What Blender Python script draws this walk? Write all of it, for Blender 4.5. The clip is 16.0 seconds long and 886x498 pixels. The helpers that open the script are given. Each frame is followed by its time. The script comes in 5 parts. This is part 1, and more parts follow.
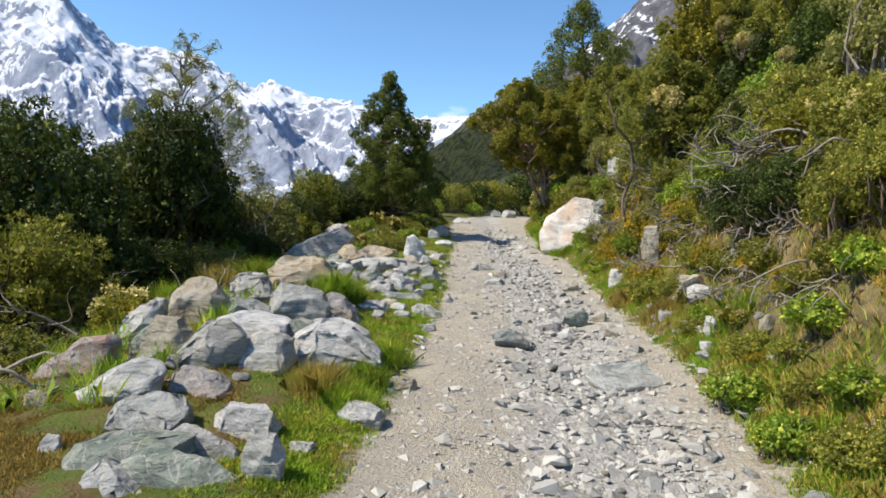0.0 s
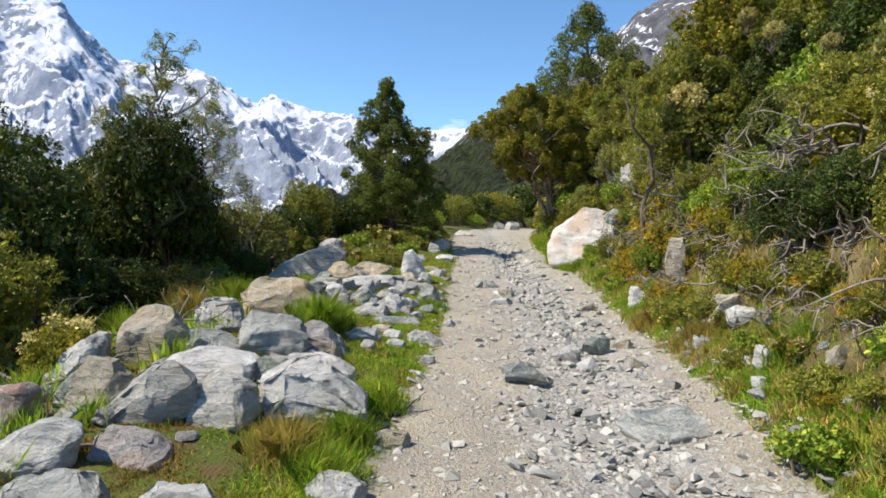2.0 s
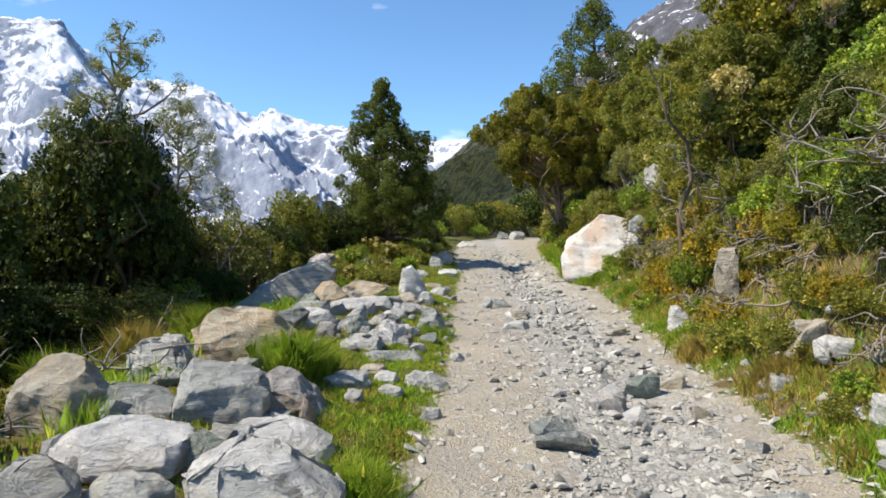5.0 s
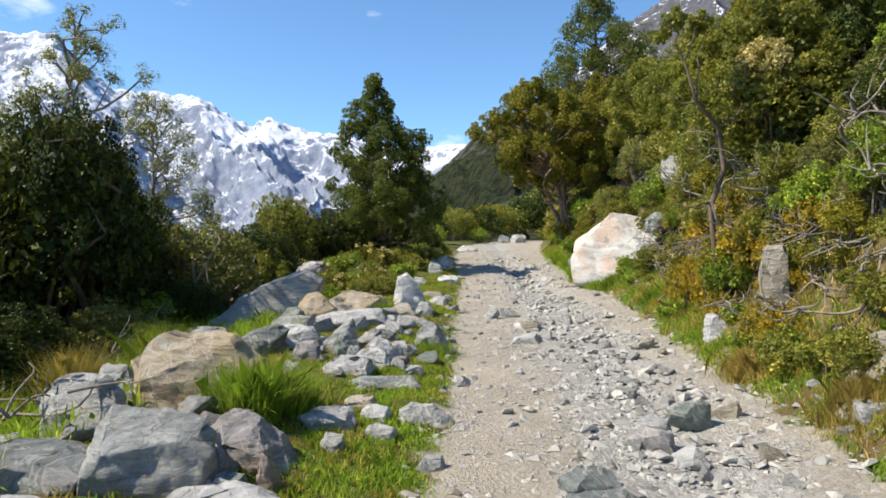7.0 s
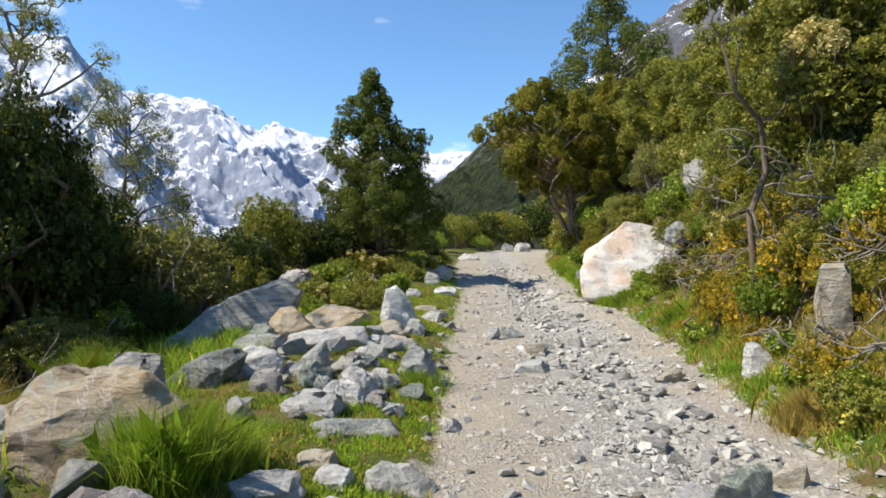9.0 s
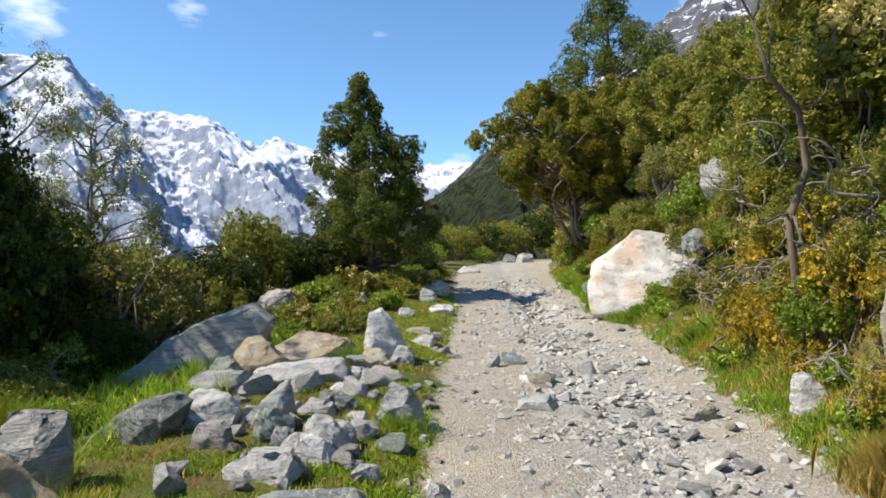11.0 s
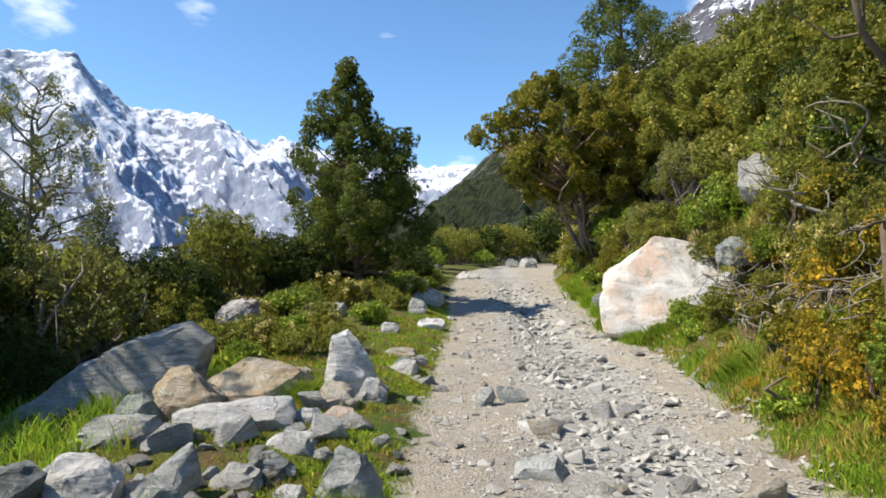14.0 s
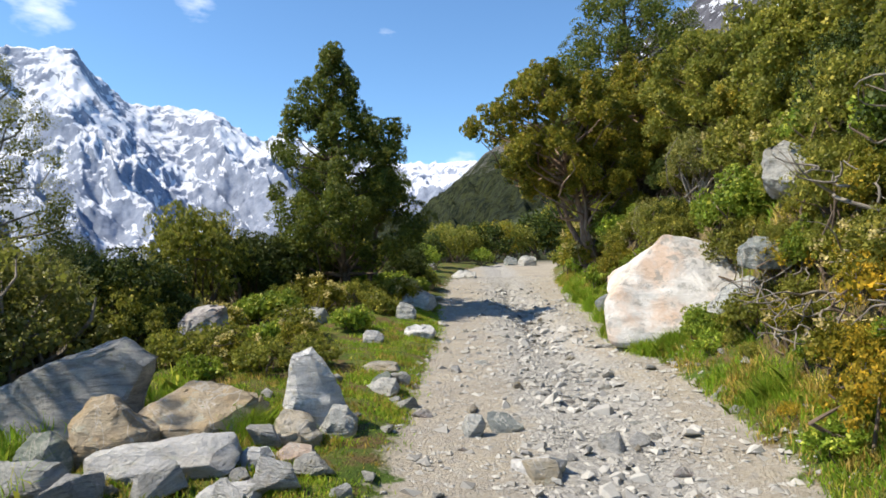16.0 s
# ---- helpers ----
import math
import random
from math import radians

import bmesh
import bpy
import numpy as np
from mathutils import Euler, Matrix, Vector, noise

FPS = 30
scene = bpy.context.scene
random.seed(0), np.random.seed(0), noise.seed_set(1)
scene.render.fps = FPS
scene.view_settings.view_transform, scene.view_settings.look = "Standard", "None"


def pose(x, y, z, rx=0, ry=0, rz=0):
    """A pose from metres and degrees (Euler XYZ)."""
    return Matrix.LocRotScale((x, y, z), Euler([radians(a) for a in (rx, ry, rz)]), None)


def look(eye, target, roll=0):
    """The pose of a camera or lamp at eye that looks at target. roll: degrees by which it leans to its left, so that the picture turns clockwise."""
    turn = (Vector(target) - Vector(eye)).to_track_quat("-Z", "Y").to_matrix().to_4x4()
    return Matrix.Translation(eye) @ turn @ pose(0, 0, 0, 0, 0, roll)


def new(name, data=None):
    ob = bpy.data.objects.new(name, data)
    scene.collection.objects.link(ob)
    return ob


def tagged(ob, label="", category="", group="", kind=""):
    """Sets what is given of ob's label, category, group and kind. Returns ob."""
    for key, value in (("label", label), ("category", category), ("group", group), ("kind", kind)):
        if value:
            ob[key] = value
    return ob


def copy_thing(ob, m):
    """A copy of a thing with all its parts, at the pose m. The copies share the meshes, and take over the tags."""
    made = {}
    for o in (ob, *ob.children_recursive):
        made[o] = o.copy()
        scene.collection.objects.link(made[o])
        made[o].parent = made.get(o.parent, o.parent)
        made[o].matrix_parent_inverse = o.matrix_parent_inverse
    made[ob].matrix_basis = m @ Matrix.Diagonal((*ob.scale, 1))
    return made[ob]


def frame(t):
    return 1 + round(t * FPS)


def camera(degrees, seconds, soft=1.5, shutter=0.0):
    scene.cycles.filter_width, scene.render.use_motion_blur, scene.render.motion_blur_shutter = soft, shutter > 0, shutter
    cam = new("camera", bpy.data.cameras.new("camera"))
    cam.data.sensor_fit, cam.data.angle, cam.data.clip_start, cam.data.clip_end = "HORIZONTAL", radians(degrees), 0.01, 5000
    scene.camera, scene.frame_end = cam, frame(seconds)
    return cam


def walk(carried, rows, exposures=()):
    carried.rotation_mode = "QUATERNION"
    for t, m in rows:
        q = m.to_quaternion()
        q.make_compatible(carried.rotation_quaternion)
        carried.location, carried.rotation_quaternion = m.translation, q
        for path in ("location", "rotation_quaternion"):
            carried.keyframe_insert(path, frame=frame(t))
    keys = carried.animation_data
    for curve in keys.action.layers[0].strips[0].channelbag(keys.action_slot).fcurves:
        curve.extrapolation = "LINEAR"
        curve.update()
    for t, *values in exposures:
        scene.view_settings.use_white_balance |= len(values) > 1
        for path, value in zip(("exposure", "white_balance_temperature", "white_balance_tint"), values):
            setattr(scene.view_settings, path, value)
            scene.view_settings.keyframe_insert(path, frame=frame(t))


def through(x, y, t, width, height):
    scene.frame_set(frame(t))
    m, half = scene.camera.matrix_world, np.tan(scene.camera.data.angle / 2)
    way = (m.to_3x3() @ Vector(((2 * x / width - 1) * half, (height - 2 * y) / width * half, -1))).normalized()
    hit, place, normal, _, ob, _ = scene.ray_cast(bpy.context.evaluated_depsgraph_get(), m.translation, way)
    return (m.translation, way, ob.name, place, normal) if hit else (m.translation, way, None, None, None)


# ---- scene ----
cam = camera(67.6, 16.0, soft=1.65)
PATH = [
    (0, (-0.002, -0.203, 1.494), (0.054, 1.794, 1.39), 2.0),
    (0.5, (0.008, 0.022, 1.49), (0.068, 2.018, 1.366), 1.9),
    (1, (0.028, 0.359, 1.494), (0.083, 2.355, 1.384), 1.7),
    (1.5, (0.038, 0.585, 1.507), (0.09, 2.583, 1.437), 1.7),
    (2, (0.05, 0.796, 1.503), (0.098, 2.794, 1.436), 1.4),
    (2.5, (0.056, 1.015, 1.514), (0.107, 3.014, 1.448), 1.3),
    (3, (0.062, 1.236, 1.514), (0.116, 3.234, 1.452), 1.7),
    (3.5, (0.055, 1.461, 1.53), (0.111, 3.46, 1.498), 1.1),
    (4, (0.049, 1.675, 1.525), (0.101, 3.674, 1.489), 0.7),
    (6.3, (0.052, 2.871, 1.537), (0.092, 4.871, 1.507), -0.1),
    (6.5, (0.048, 2.958, 1.512), (0.093, 4.957, 1.489), -0.4),
    (7, (0.074, 3.194, 1.506), (0.12, 5.193, 1.486), -0.8),
    (7.5, (0.113, 3.436, 1.507), (0.156, 5.436, 1.493), -0.9),
    (8, (0.139, 3.679, 1.515), (0.178, 5.678, 1.503), -0.5),
    (8.5, (0.168, 3.902, 1.526), (0.208, 5.901, 1.514), -0.2),
    (9, (0.203, 4.225, 1.532), (0.238, 6.224, 1.533), 0.2),
    (9.5, (0.227, 4.472, 1.541), (0.256, 6.472, 1.555), 0.1),
    (9.7, (0.243, 4.55, 1.549), (0.274, 6.55, 1.567), -0.2),
    (12, (0.403, 5.544, 1.602), (0.429, 7.543, 1.64), -1.1),
    (12.5, (0.427, 5.748, 1.615), (0.45, 7.748, 1.652), -0.5),
    (13, (0.468, 6.002, 1.639), (0.491, 8.002, 1.668), -0.4),
    (13.5, (0.505, 6.218, 1.655), (0.522, 8.218, 1.689), -0.1),
    (14, (0.535, 6.431, 1.665), (0.551, 8.43, 1.705), -0.1),
    (14.5, (0.568, 6.642, 1.683), (0.584, 8.642, 1.724), -0.2),
    (15, (0.599, 6.849, 1.701), (0.613, 8.848, 1.736), -0.0),
    (15.5, (0.635, 7.05, 1.712), (0.649, 9.05, 1.747), -0.3),
    (16, (0.678, 7.253, 1.729), (0.694, 9.253, 1.758), -0.2),
]
walk(cam, [(t, look(eye, target, roll)) for t, eye, target, roll in PATH], [(0, 0.48), (4, 0.54), (16, 0.55)])

# ---- world, sun ----
SUN = Vector((-0.63, -0.08, 0.77)).normalized()
world = bpy.data.worlds.new("sky")
scene.world = world
world.use_nodes = True
wn, wl = world.node_tree.nodes, world.node_tree.links
wn.clear()
sky = wn.new("ShaderNodeTexSky")
sky.sky_type, sky.sun_disc = "NISHITA", False
sky.sun_elevation = math.asin(SUN.z)
sky.sun_rotation = math.atan2(SUN.x, SUN.y) % (2 * math.pi)
sky.altitude, sky.air_density, sky.dust_density, sky.ozone_density = 700, 1.0, 0.0, 1.6
sky_out, sky_bg = wn.new("ShaderNodeOutputWorld"), wn.new("ShaderNodeBackground")
sky_bg.inputs["Strength"].default_value = 0.118
sky_coord = wn.new("ShaderNodeTexCoord")


def sky_direction(azimuth, slope):
    a = radians(azimuth)
    return Vector((math.sin(a), math.cos(a), slope)).normalized()


# thin fair-weather clouds: wisps of noise in a few parts of the sky
cloud_noise = wn.new("ShaderNodeTexNoise")
cloud_noise.inputs["Scale"].default_value, cloud_noise.inputs["Detail"].default_value = 24, 9
cloud_map = wn.new("ShaderNodeMapping")
cloud_map.inputs["Scale"].default_value = (1, 1, 2.6)
wl.new(sky_coord.outputs["Generated"], cloud_map.inputs["Vector"])
wl.new(cloud_map.outputs["Vector"], cloud_noise.inputs["Vector"])
cloud_sum = None
for azimuth, slope, size, power in ((-31, .335, .075, 1), (-20, .362, .06, .8), (-4.3, .335, .04, .8), (2.2, .135, .055, 1.05), (-29, .22, .06, .5), (22, .36, .09, .8)):
    dist = wn.new("ShaderNodeVectorMath")
    dist.operation = "DISTANCE"
    norm = wn.new("ShaderNodeVectorMath")
    norm.operation = "NORMALIZE"
    wl.new(sky_coord.outputs["Generated"], norm.inputs[0])
    wl.new(norm.outputs[0], dist.inputs[0])
    dist.inputs[1].default_value = sky_direction(azimuth, slope)
    near = wn.new("ShaderNodeMapRange")
    near.inputs["From Min"].default_value, near.inputs["From Max"].default_value = size, 0
    near.inputs["To Max"].default_value = power
    wl.new(dist.outputs["Value"], near.inputs["Value"])
    if cloud_sum is None:
        cloud_sum = near.outputs["Result"]
    else:
        add = wn.new("ShaderNodeMath")
        add.operation = "MAXIMUM"
        wl.new(cloud_sum, add.inputs[0])
        wl.new(near.outputs["Result"], add.inputs[1])
        cloud_sum = add.outputs[0]
cloud_mul = wn.new("ShaderNodeMath")
cloud_mul.operation = "MULTIPLY"
wl.new(cloud_sum, cloud_mul.inputs[0])
wl.new(cloud_noise.outputs["Fac"], cloud_mul.inputs[1])
cloud_ramp = wn.new("ShaderNodeMapRange")
cloud_ramp.inputs["From Min"].default_value, cloud_ramp.inputs["From Max"].default_value = .25, .7
wl.new(cloud_mul.outputs[0], cloud_ramp.inputs["Value"])
cloud_mix = wn.new("ShaderNodeMix")
cloud_mix.data_type = "RGBA"
cloud_mix.inputs["B"].default_value = (8.5, 8.8, 9.4, 1)
wl.new(cloud_ramp.outputs["Result"], cloud_mix.inputs["Factor"])
sky_tint = wn.new("ShaderNodeMix")
sky_tint.data_type, sky_tint.blend_type = "RGBA", "MULTIPLY"
sky_tint.inputs["Factor"].default_value = 1
sky_tint.inputs["B"].default_value = (0.76, 1.0, 1.17, 1)
wl.new(sky.outputs["Color"], sky_tint.inputs["A"])
wl.new(sky_tint.outputs["Result"], cloud_mix.inputs["A"])
wl.new(cloud_mix.outputs["Result"], sky_bg.inputs["Color"])
wl.new(sky_bg.outputs["Background"], sky_out.inputs["Surface"])

sun_data = bpy.data.lights.new("sun", "SUN")
sun_data.energy, sun_data.angle, sun_data.color = 4.7, radians(0.6), (1, 0.9, 0.73)
sun = new("sun", sun_data)
sun.matrix_world = look(SUN * 50, (0, 0, 0))


# ---- materials ----
class Graph:
    """A small wrapper for building node materials."""

    def __init__(self, name):
        self.m = bpy.data.materials.new(name)
        self.m.use_nodes = True
        self.t = self.m.node_tree
        self.t.nodes.clear()
        self.out = self.node("ShaderNodeOutputMaterial")
        self.coord = self.node("ShaderNodeTexCoord").outputs["Object"]
        self.geo = self.node("ShaderNodeNewGeometry")

    def node(self, kind):
        return self.t.nodes.new(kind)

    def plug(self, value, socket):
        if isinstance(value, bpy.types.NodeSocket):
            self.t.links.new(value, socket)
        elif isinstance(value, tuple) and len(value) == 3 and socket.type == "RGBA":
            socket.default_value = (*value, 1)
        else:
            socket.default_value = value

    def noise(self, scale, detail=4, rough=.55, coord=None, stretch=None, warp=0.0):
        n = self.node("ShaderNodeTexNoise")
        n.inputs["Scale"].default_value, n.inputs["Detail"].default_value, n.inputs["Roughness"].default_value = scale, detail, rough
        n.inputs["Distortion"].default_value = warp
        coord = coord or self.coord
        if stretch:
            mp = self.node("ShaderNodeMapping")
            mp.inputs["Scale"].default_value = stretch
            self.plug(coord, mp.inputs["Vector"])
            coord = mp.outputs["Vector"]
        self.plug(coord, n.inputs["Vector"])
        return n.outputs["Fac"]

    def cells(self, scale, coord=None, feature="F1", out="Distance"):
        n = self.node("ShaderNodeTexVoronoi")
        n.feature = feature
        n.inputs["Scale"].default_value = scale
        self.plug(coord or self.coord, n.inputs["Vector"])
        return n.outputs[out]

    def fit(self, value, a, b, c=0.0, d=1.0):
        n = self.node("ShaderNodeMapRange")
        self.plug(value, n.inputs["Value"])
        for key, v in zip(("From Min", "From Max", "To Min", "To Max"), (a, b, c, d)):
            n.inputs[key].default_value = v
        return n.outputs["Result"]

    def math(self, op, a, b=0.0):
        n = self.node("ShaderNodeMath")
        n.operation = op
        self.plug(a, n.inputs[0])
        self.plug(b, n.inputs[1])
        return n.outputs[0]

    def mix(self, fac, a, b, blend="MIX"):
        n = self.node("ShaderNodeMix")
        n.data_type, n.blend_type = "RGBA", blend
        self.plug(fac, n.inputs["Factor"])
        self.plug(a, n.inputs["A"])
        self.plug(b, n.inputs["B"])
        return n.outputs["Result"]

    def vary(self, colour, fac, low, high):
        n = self.node("ShaderNodeHueSaturation")
        self.plug(self.fit(fac, 0, 1, low, high), n.inputs["Value"])
        self.plug(colour, n.inputs["Color"])
        return n.outputs["Color"]

    def bump(self, value, strength, distance=.02):
        n = self.node("ShaderNodeBump")
        n.inputs["Strength"].default_value, n.inputs["Distance"].default_value = strength, distance
        self.plug(value, n.inputs["Height"])
        return n.outputs["Normal"]

    def finish(self, colour, rough=.8, normal=None, through=0.0, through_colour=None, spec=.3):
        b = self.node("ShaderNodeBsdfPrincipled")
        self.plug(colour, b.inputs["Base Color"])
        self.plug(rough, b.inputs["Roughness"])
        b.inputs["Specular IOR Level"].default_value = spec
        if normal:
            self.plug(normal, b.inputs["Normal"])
        shader = b.outputs[0]
        if through:
            t = self.node("ShaderNodeBsdfTranslucent")
            self.plug(through_colour or colour, t.inputs["Color"])
            mx = self.node("ShaderNodeMixShader")
            mx.inputs[0].default_value = through
            self.t.links.new(shader, mx.inputs[1])
            self.t.links.new(t.outputs[0], mx.inputs[2])
            shader = mx.outputs[0]
        self.t.links.new(shader, self.out.inputs["Surface"])
        return self.m


def rock_material(name, pale, dark, stain, stain_amount=.45, lichen=(.42, .43, .36)):
    g = Graph(name)
    pale, stain = (tuple(1.08 * v for v in q) for q in (pale, stain))
    info = g.node("ShaderNodeObjectInfo")
    band = g.noise(4, 8, .68, stretch=(1, 1, 4.5), warp=.8)
    grain = g.noise(60, 6, .75)
    pits = g.noise(16, 6, .7)
    c = g.mix(g.fit(band, .36, .6), dark, pale)
    c = g.mix(g.fit(g.noise(2.6, 6, .68), .6 - .22 * stain_amount, .68, 0, .85), c, stain)
    c = g.mix(g.fit(g.noise(7, 7, .72), .56, .62, 0, .7), c, lichen)
    c = g.mix(g.fit(g.noise(11, 5, .7), .62, .68, 0, .5), c, (.3, .27, .12))
    crack = g.node("ShaderNodeTexVoronoi")
    crack.feature = "DISTANCE_TO_EDGE"
    crack.inputs["Scale"].default_value = 2.1
    warped = g.node("ShaderNodeVectorMath")
    warped.operation = "ADD"
    g.plug(g.coord, warped.inputs[0])
    wob = g.node("ShaderNodeTexNoise")
    wob.inputs["Scale"].default_value = 3
    shift = g.node("ShaderNodeVectorMath")
    shift.operation = "SCALE"
    shift.inputs["Scale"].default_value = .35
    g.plug(g.coord, wob.inputs["Vector"])
    g.plug(wob.outputs["Color"], shift.inputs[0])
    g.plug(shift.outputs[0], warped.inputs[1])
    g.plug(warped.outputs[0], crack.inputs["Vector"])
    line = g.fit(crack.outputs["Distance"], .0, .012)
    c = g.mix(line, g.vary(c, .5, .88, .88), c)
    vein = g.math("ABSOLUTE", g.math("SUBTRACT", g.noise(1.7, 4, .6, warp=1.2), .5))
    c = g.mix(g.fit(vein, .012, .003, 0, .6), c, (.55, .52, .47))
    c = g.vary(c, grain, .6, 1.4)
    c = g.vary(c, info.outputs["Random"], .85, 1.15)
    h = g.math("ADD", g.math("ADD", band, g.math("MULTIPLY", grain, .35)), g.math("ADD", g.math("MULTIPLY", pits, .7), g.math("MULTIPLY", line, .07)))
    return g.finish(c, g.fit(grain, .2, .8, .65, .9), g.bump(h, 1.0, .045))


ROCK = {
    "grey": rock_material("grey_schist", (.52, .51, .475), (.27, .275, .27), (.38, .34, .26)),
    "white": rock_material("pale_schist", (.63, .62, .6), (.36, .365, .37), (.47, .43, .37), .3),
    "blue": rock_material("blue_grey_schist", (.47, .475, .455), (.23, .245, .24), (.35, .32, .26), .3),
    "dark": rock_material("dark_greywacke", (.27, .29, .28), (.12, .14, .14), (.24, .22, .17)),
    "green": rock_material("greenish_schist", (.31, .34, .29), (.15, .19, .17), (.25, .26, .16)),
    "tan": rock_material("ochre_stained_schist", (.5, .45, .37), (.29, .27, .22), (.43, .33, .19), .7),
    "purple": rock_material("purple_schist", (.41, .39, .38), (.24, .225, .225), (.35, .25, .2), .5),
    "red": rock_material("rusty_schist", (.34, .3, .28), (.17, .15, .15), (.4, .17, .1), .75),
    "ochre": rock_material("ochre_lichened_schist", (.44, .37, .27), (.27, .22, .155), (.42, .3, .16), .7),
    "pink": rock_material("pinkish_schist", (.52, .42, .34), (.4, .32, .27), (.55, .34, .2), .5),
}


def boulder_material():
    g = Graph("white_boulder_stone")
    band = g.noise(2.2, 6, .65, stretch=(1, 1, 2.5), warp=1)
    fine = g.noise(22, 6, .7)
    c = g.mix(g.fit(band, .35, .6), (.46, .45, .43), (.66, .64, .61))
    c = g.mix(g.fit(g.noise(1.5, 6, .65), .45, .6, 0, .8), c, (.56, .4, .29))
    c = g.mix(g.fit(g.noise(5, 7, .75), .54, .62, 0, .75), c, (.27, .27, .25))
    c = g.vary(c, fine, .75, 1.2)
    return g.finish(c, .8, g.bump(g.math("ADD", band, g.math("MULTIPLY", fine, .4)), .8, .04))


def ground_material():
    g = Graph("trail_and_turf")
    at = g.node("ShaderNodeAttribute")
    at.attribute_name = "gravel"
    path = at.outputs["Fac"]
    grain, pebble, patch = g.noise(90, 6, .75), g.cells(38), g.noise(.9, 5, .6)
    gravel = g.mix(g.fit(patch, .38, .64), (.33, .29, .235), (.44, .38, .285))
    wash = g.node("ShaderNodeAttribute")
    wash.attribute_name = "wash"
    washed = g.math("ADD", wash.outputs["Fac"], g.fit(g.noise(2.2, 6, .7), .3, .7, -.4, .4))
    gravel = g.mix(g.fit(washed, .35, .7), gravel, g.mix(g.noise(6, 5, .7), (.29, .28, .265), (.42, .405, .37)))
    gravel = g.mix(g.fit(g.noise(14, 5, .7), .5, .7, 0, .6), gravel, (.27, .27, .27))
    stones = g.node("ShaderNodeSeparateColor")
    g.plug(g.cells(46, out="Color"), stones.inputs[0])
    coarse = g.node("ShaderNodeSeparateColor")
    g.plug(g.cells(19, out="Color"), coarse.inputs[0])
    gravel = g.mix(g.fit(washed, .2, .8, .22, .5), gravel, g.mix(stones.outputs[0], (.2, .19, .175), (.58, .55, .5)))
    gravel = g.mix(g.math("MULTIPLY", g.fit(coarse.outputs[0], .72, .8, 0, .55), g.fit(washed, .15, .7, .25, 1)), gravel, g.mix(coarse.outputs[1], (.22, .22, .215), (.56, .54, .5)))
    gravel = g.vary(gravel, grain, .68, 1.32)
    turf = g.mix(g.fit(g.noise(1.6, 5, .65), .4, .62), (.07, .115, .02), (.14, .15, .035))
    turf = g.mix(g.fit(g.noise(3.4, 6, .72), .47, .58, 0, .85), turf, (.15, .095, .05))
    turf = g.vary(turf, g.noise(45, 5, .7), .55, 1.4)
    litter = g.mix(g.fit(g.noise(3, 6, .7), .42, .6), (.1, .08, .04), (.22, .175, .085))
    bank = g.node("ShaderNodeAttribute")
    bank.attribute_name = "bank"
    turf = g.mix(g.fit(g.math("ADD", bank.outputs["Fac"], g.fit(g.noise(4, 5, .65), .3, .7, -.35, .35)), .4, .6), turf, g.vary(litter, g.noise(40, 5, .7), .5, 1.5))
    edge = g.math("ADD", path, g.fit(g.noise(5, 5, .65), .25, .75, -.45, .45))
    c = g.mix(g.fit(edge, .38, .62), turf, gravel)
    far = g.node("ShaderNodeVectorMath")
    far.operation = "LENGTH"
    g.plug(g.coord, far.inputs[0])
    scrub = g.mix(g.fit(g.noise(.5, 10, .8), .44, .56), (.014, .022, .009), (.06, .066, .025))
    c = g.mix(g.fit(far.outputs["Value"], 34, 60), c, scrub)
    h = g.math("ADD", g.math("MULTIPLY", grain, .6), g.math("ADD", g.fit(pebble, 0, .5, .45, 0), g.math("MULTIPLY", g.noise(22, 6, .75), .7)))
    return g.finish(c, .95, g.bump(h, .9, .022), spec=.15)


def leaf_material(name, deep, bright, tip, tip_amount=.35, gloss=.5, glow=.32):
    g = Graph(name)
    deep, bright, tip = ((2.5 * r, 2.04 * v, 1.4 * u) for r, v, u in (deep, bright, tip))
    info = g.node("ShaderNodeObjectInfo")
    island = g.geo.outputs["Random Per Island"]
    c = g.mix(g.fit(g.noise(2.4, 4, .6), .35, .65), deep, bright)
    c = g.mix(g.fit(g.math("ADD", g.math("MULTIPLY", g.noise(3.7, 3, .6), .75), g.math("MULTIPLY", island, .4)), .78 - .38 * tip_amount, .8, 0, .9), c, tip)
    c = g.vary(c, island, .72, 1.28)
    c = g.vary(c, info.outputs["Random"], .75, 1.25)
    bright_side = g.mix(.5, c, (.36, .43, .06))
    return g.finish(c, gloss, None, glow, bright_side, spec=.2)


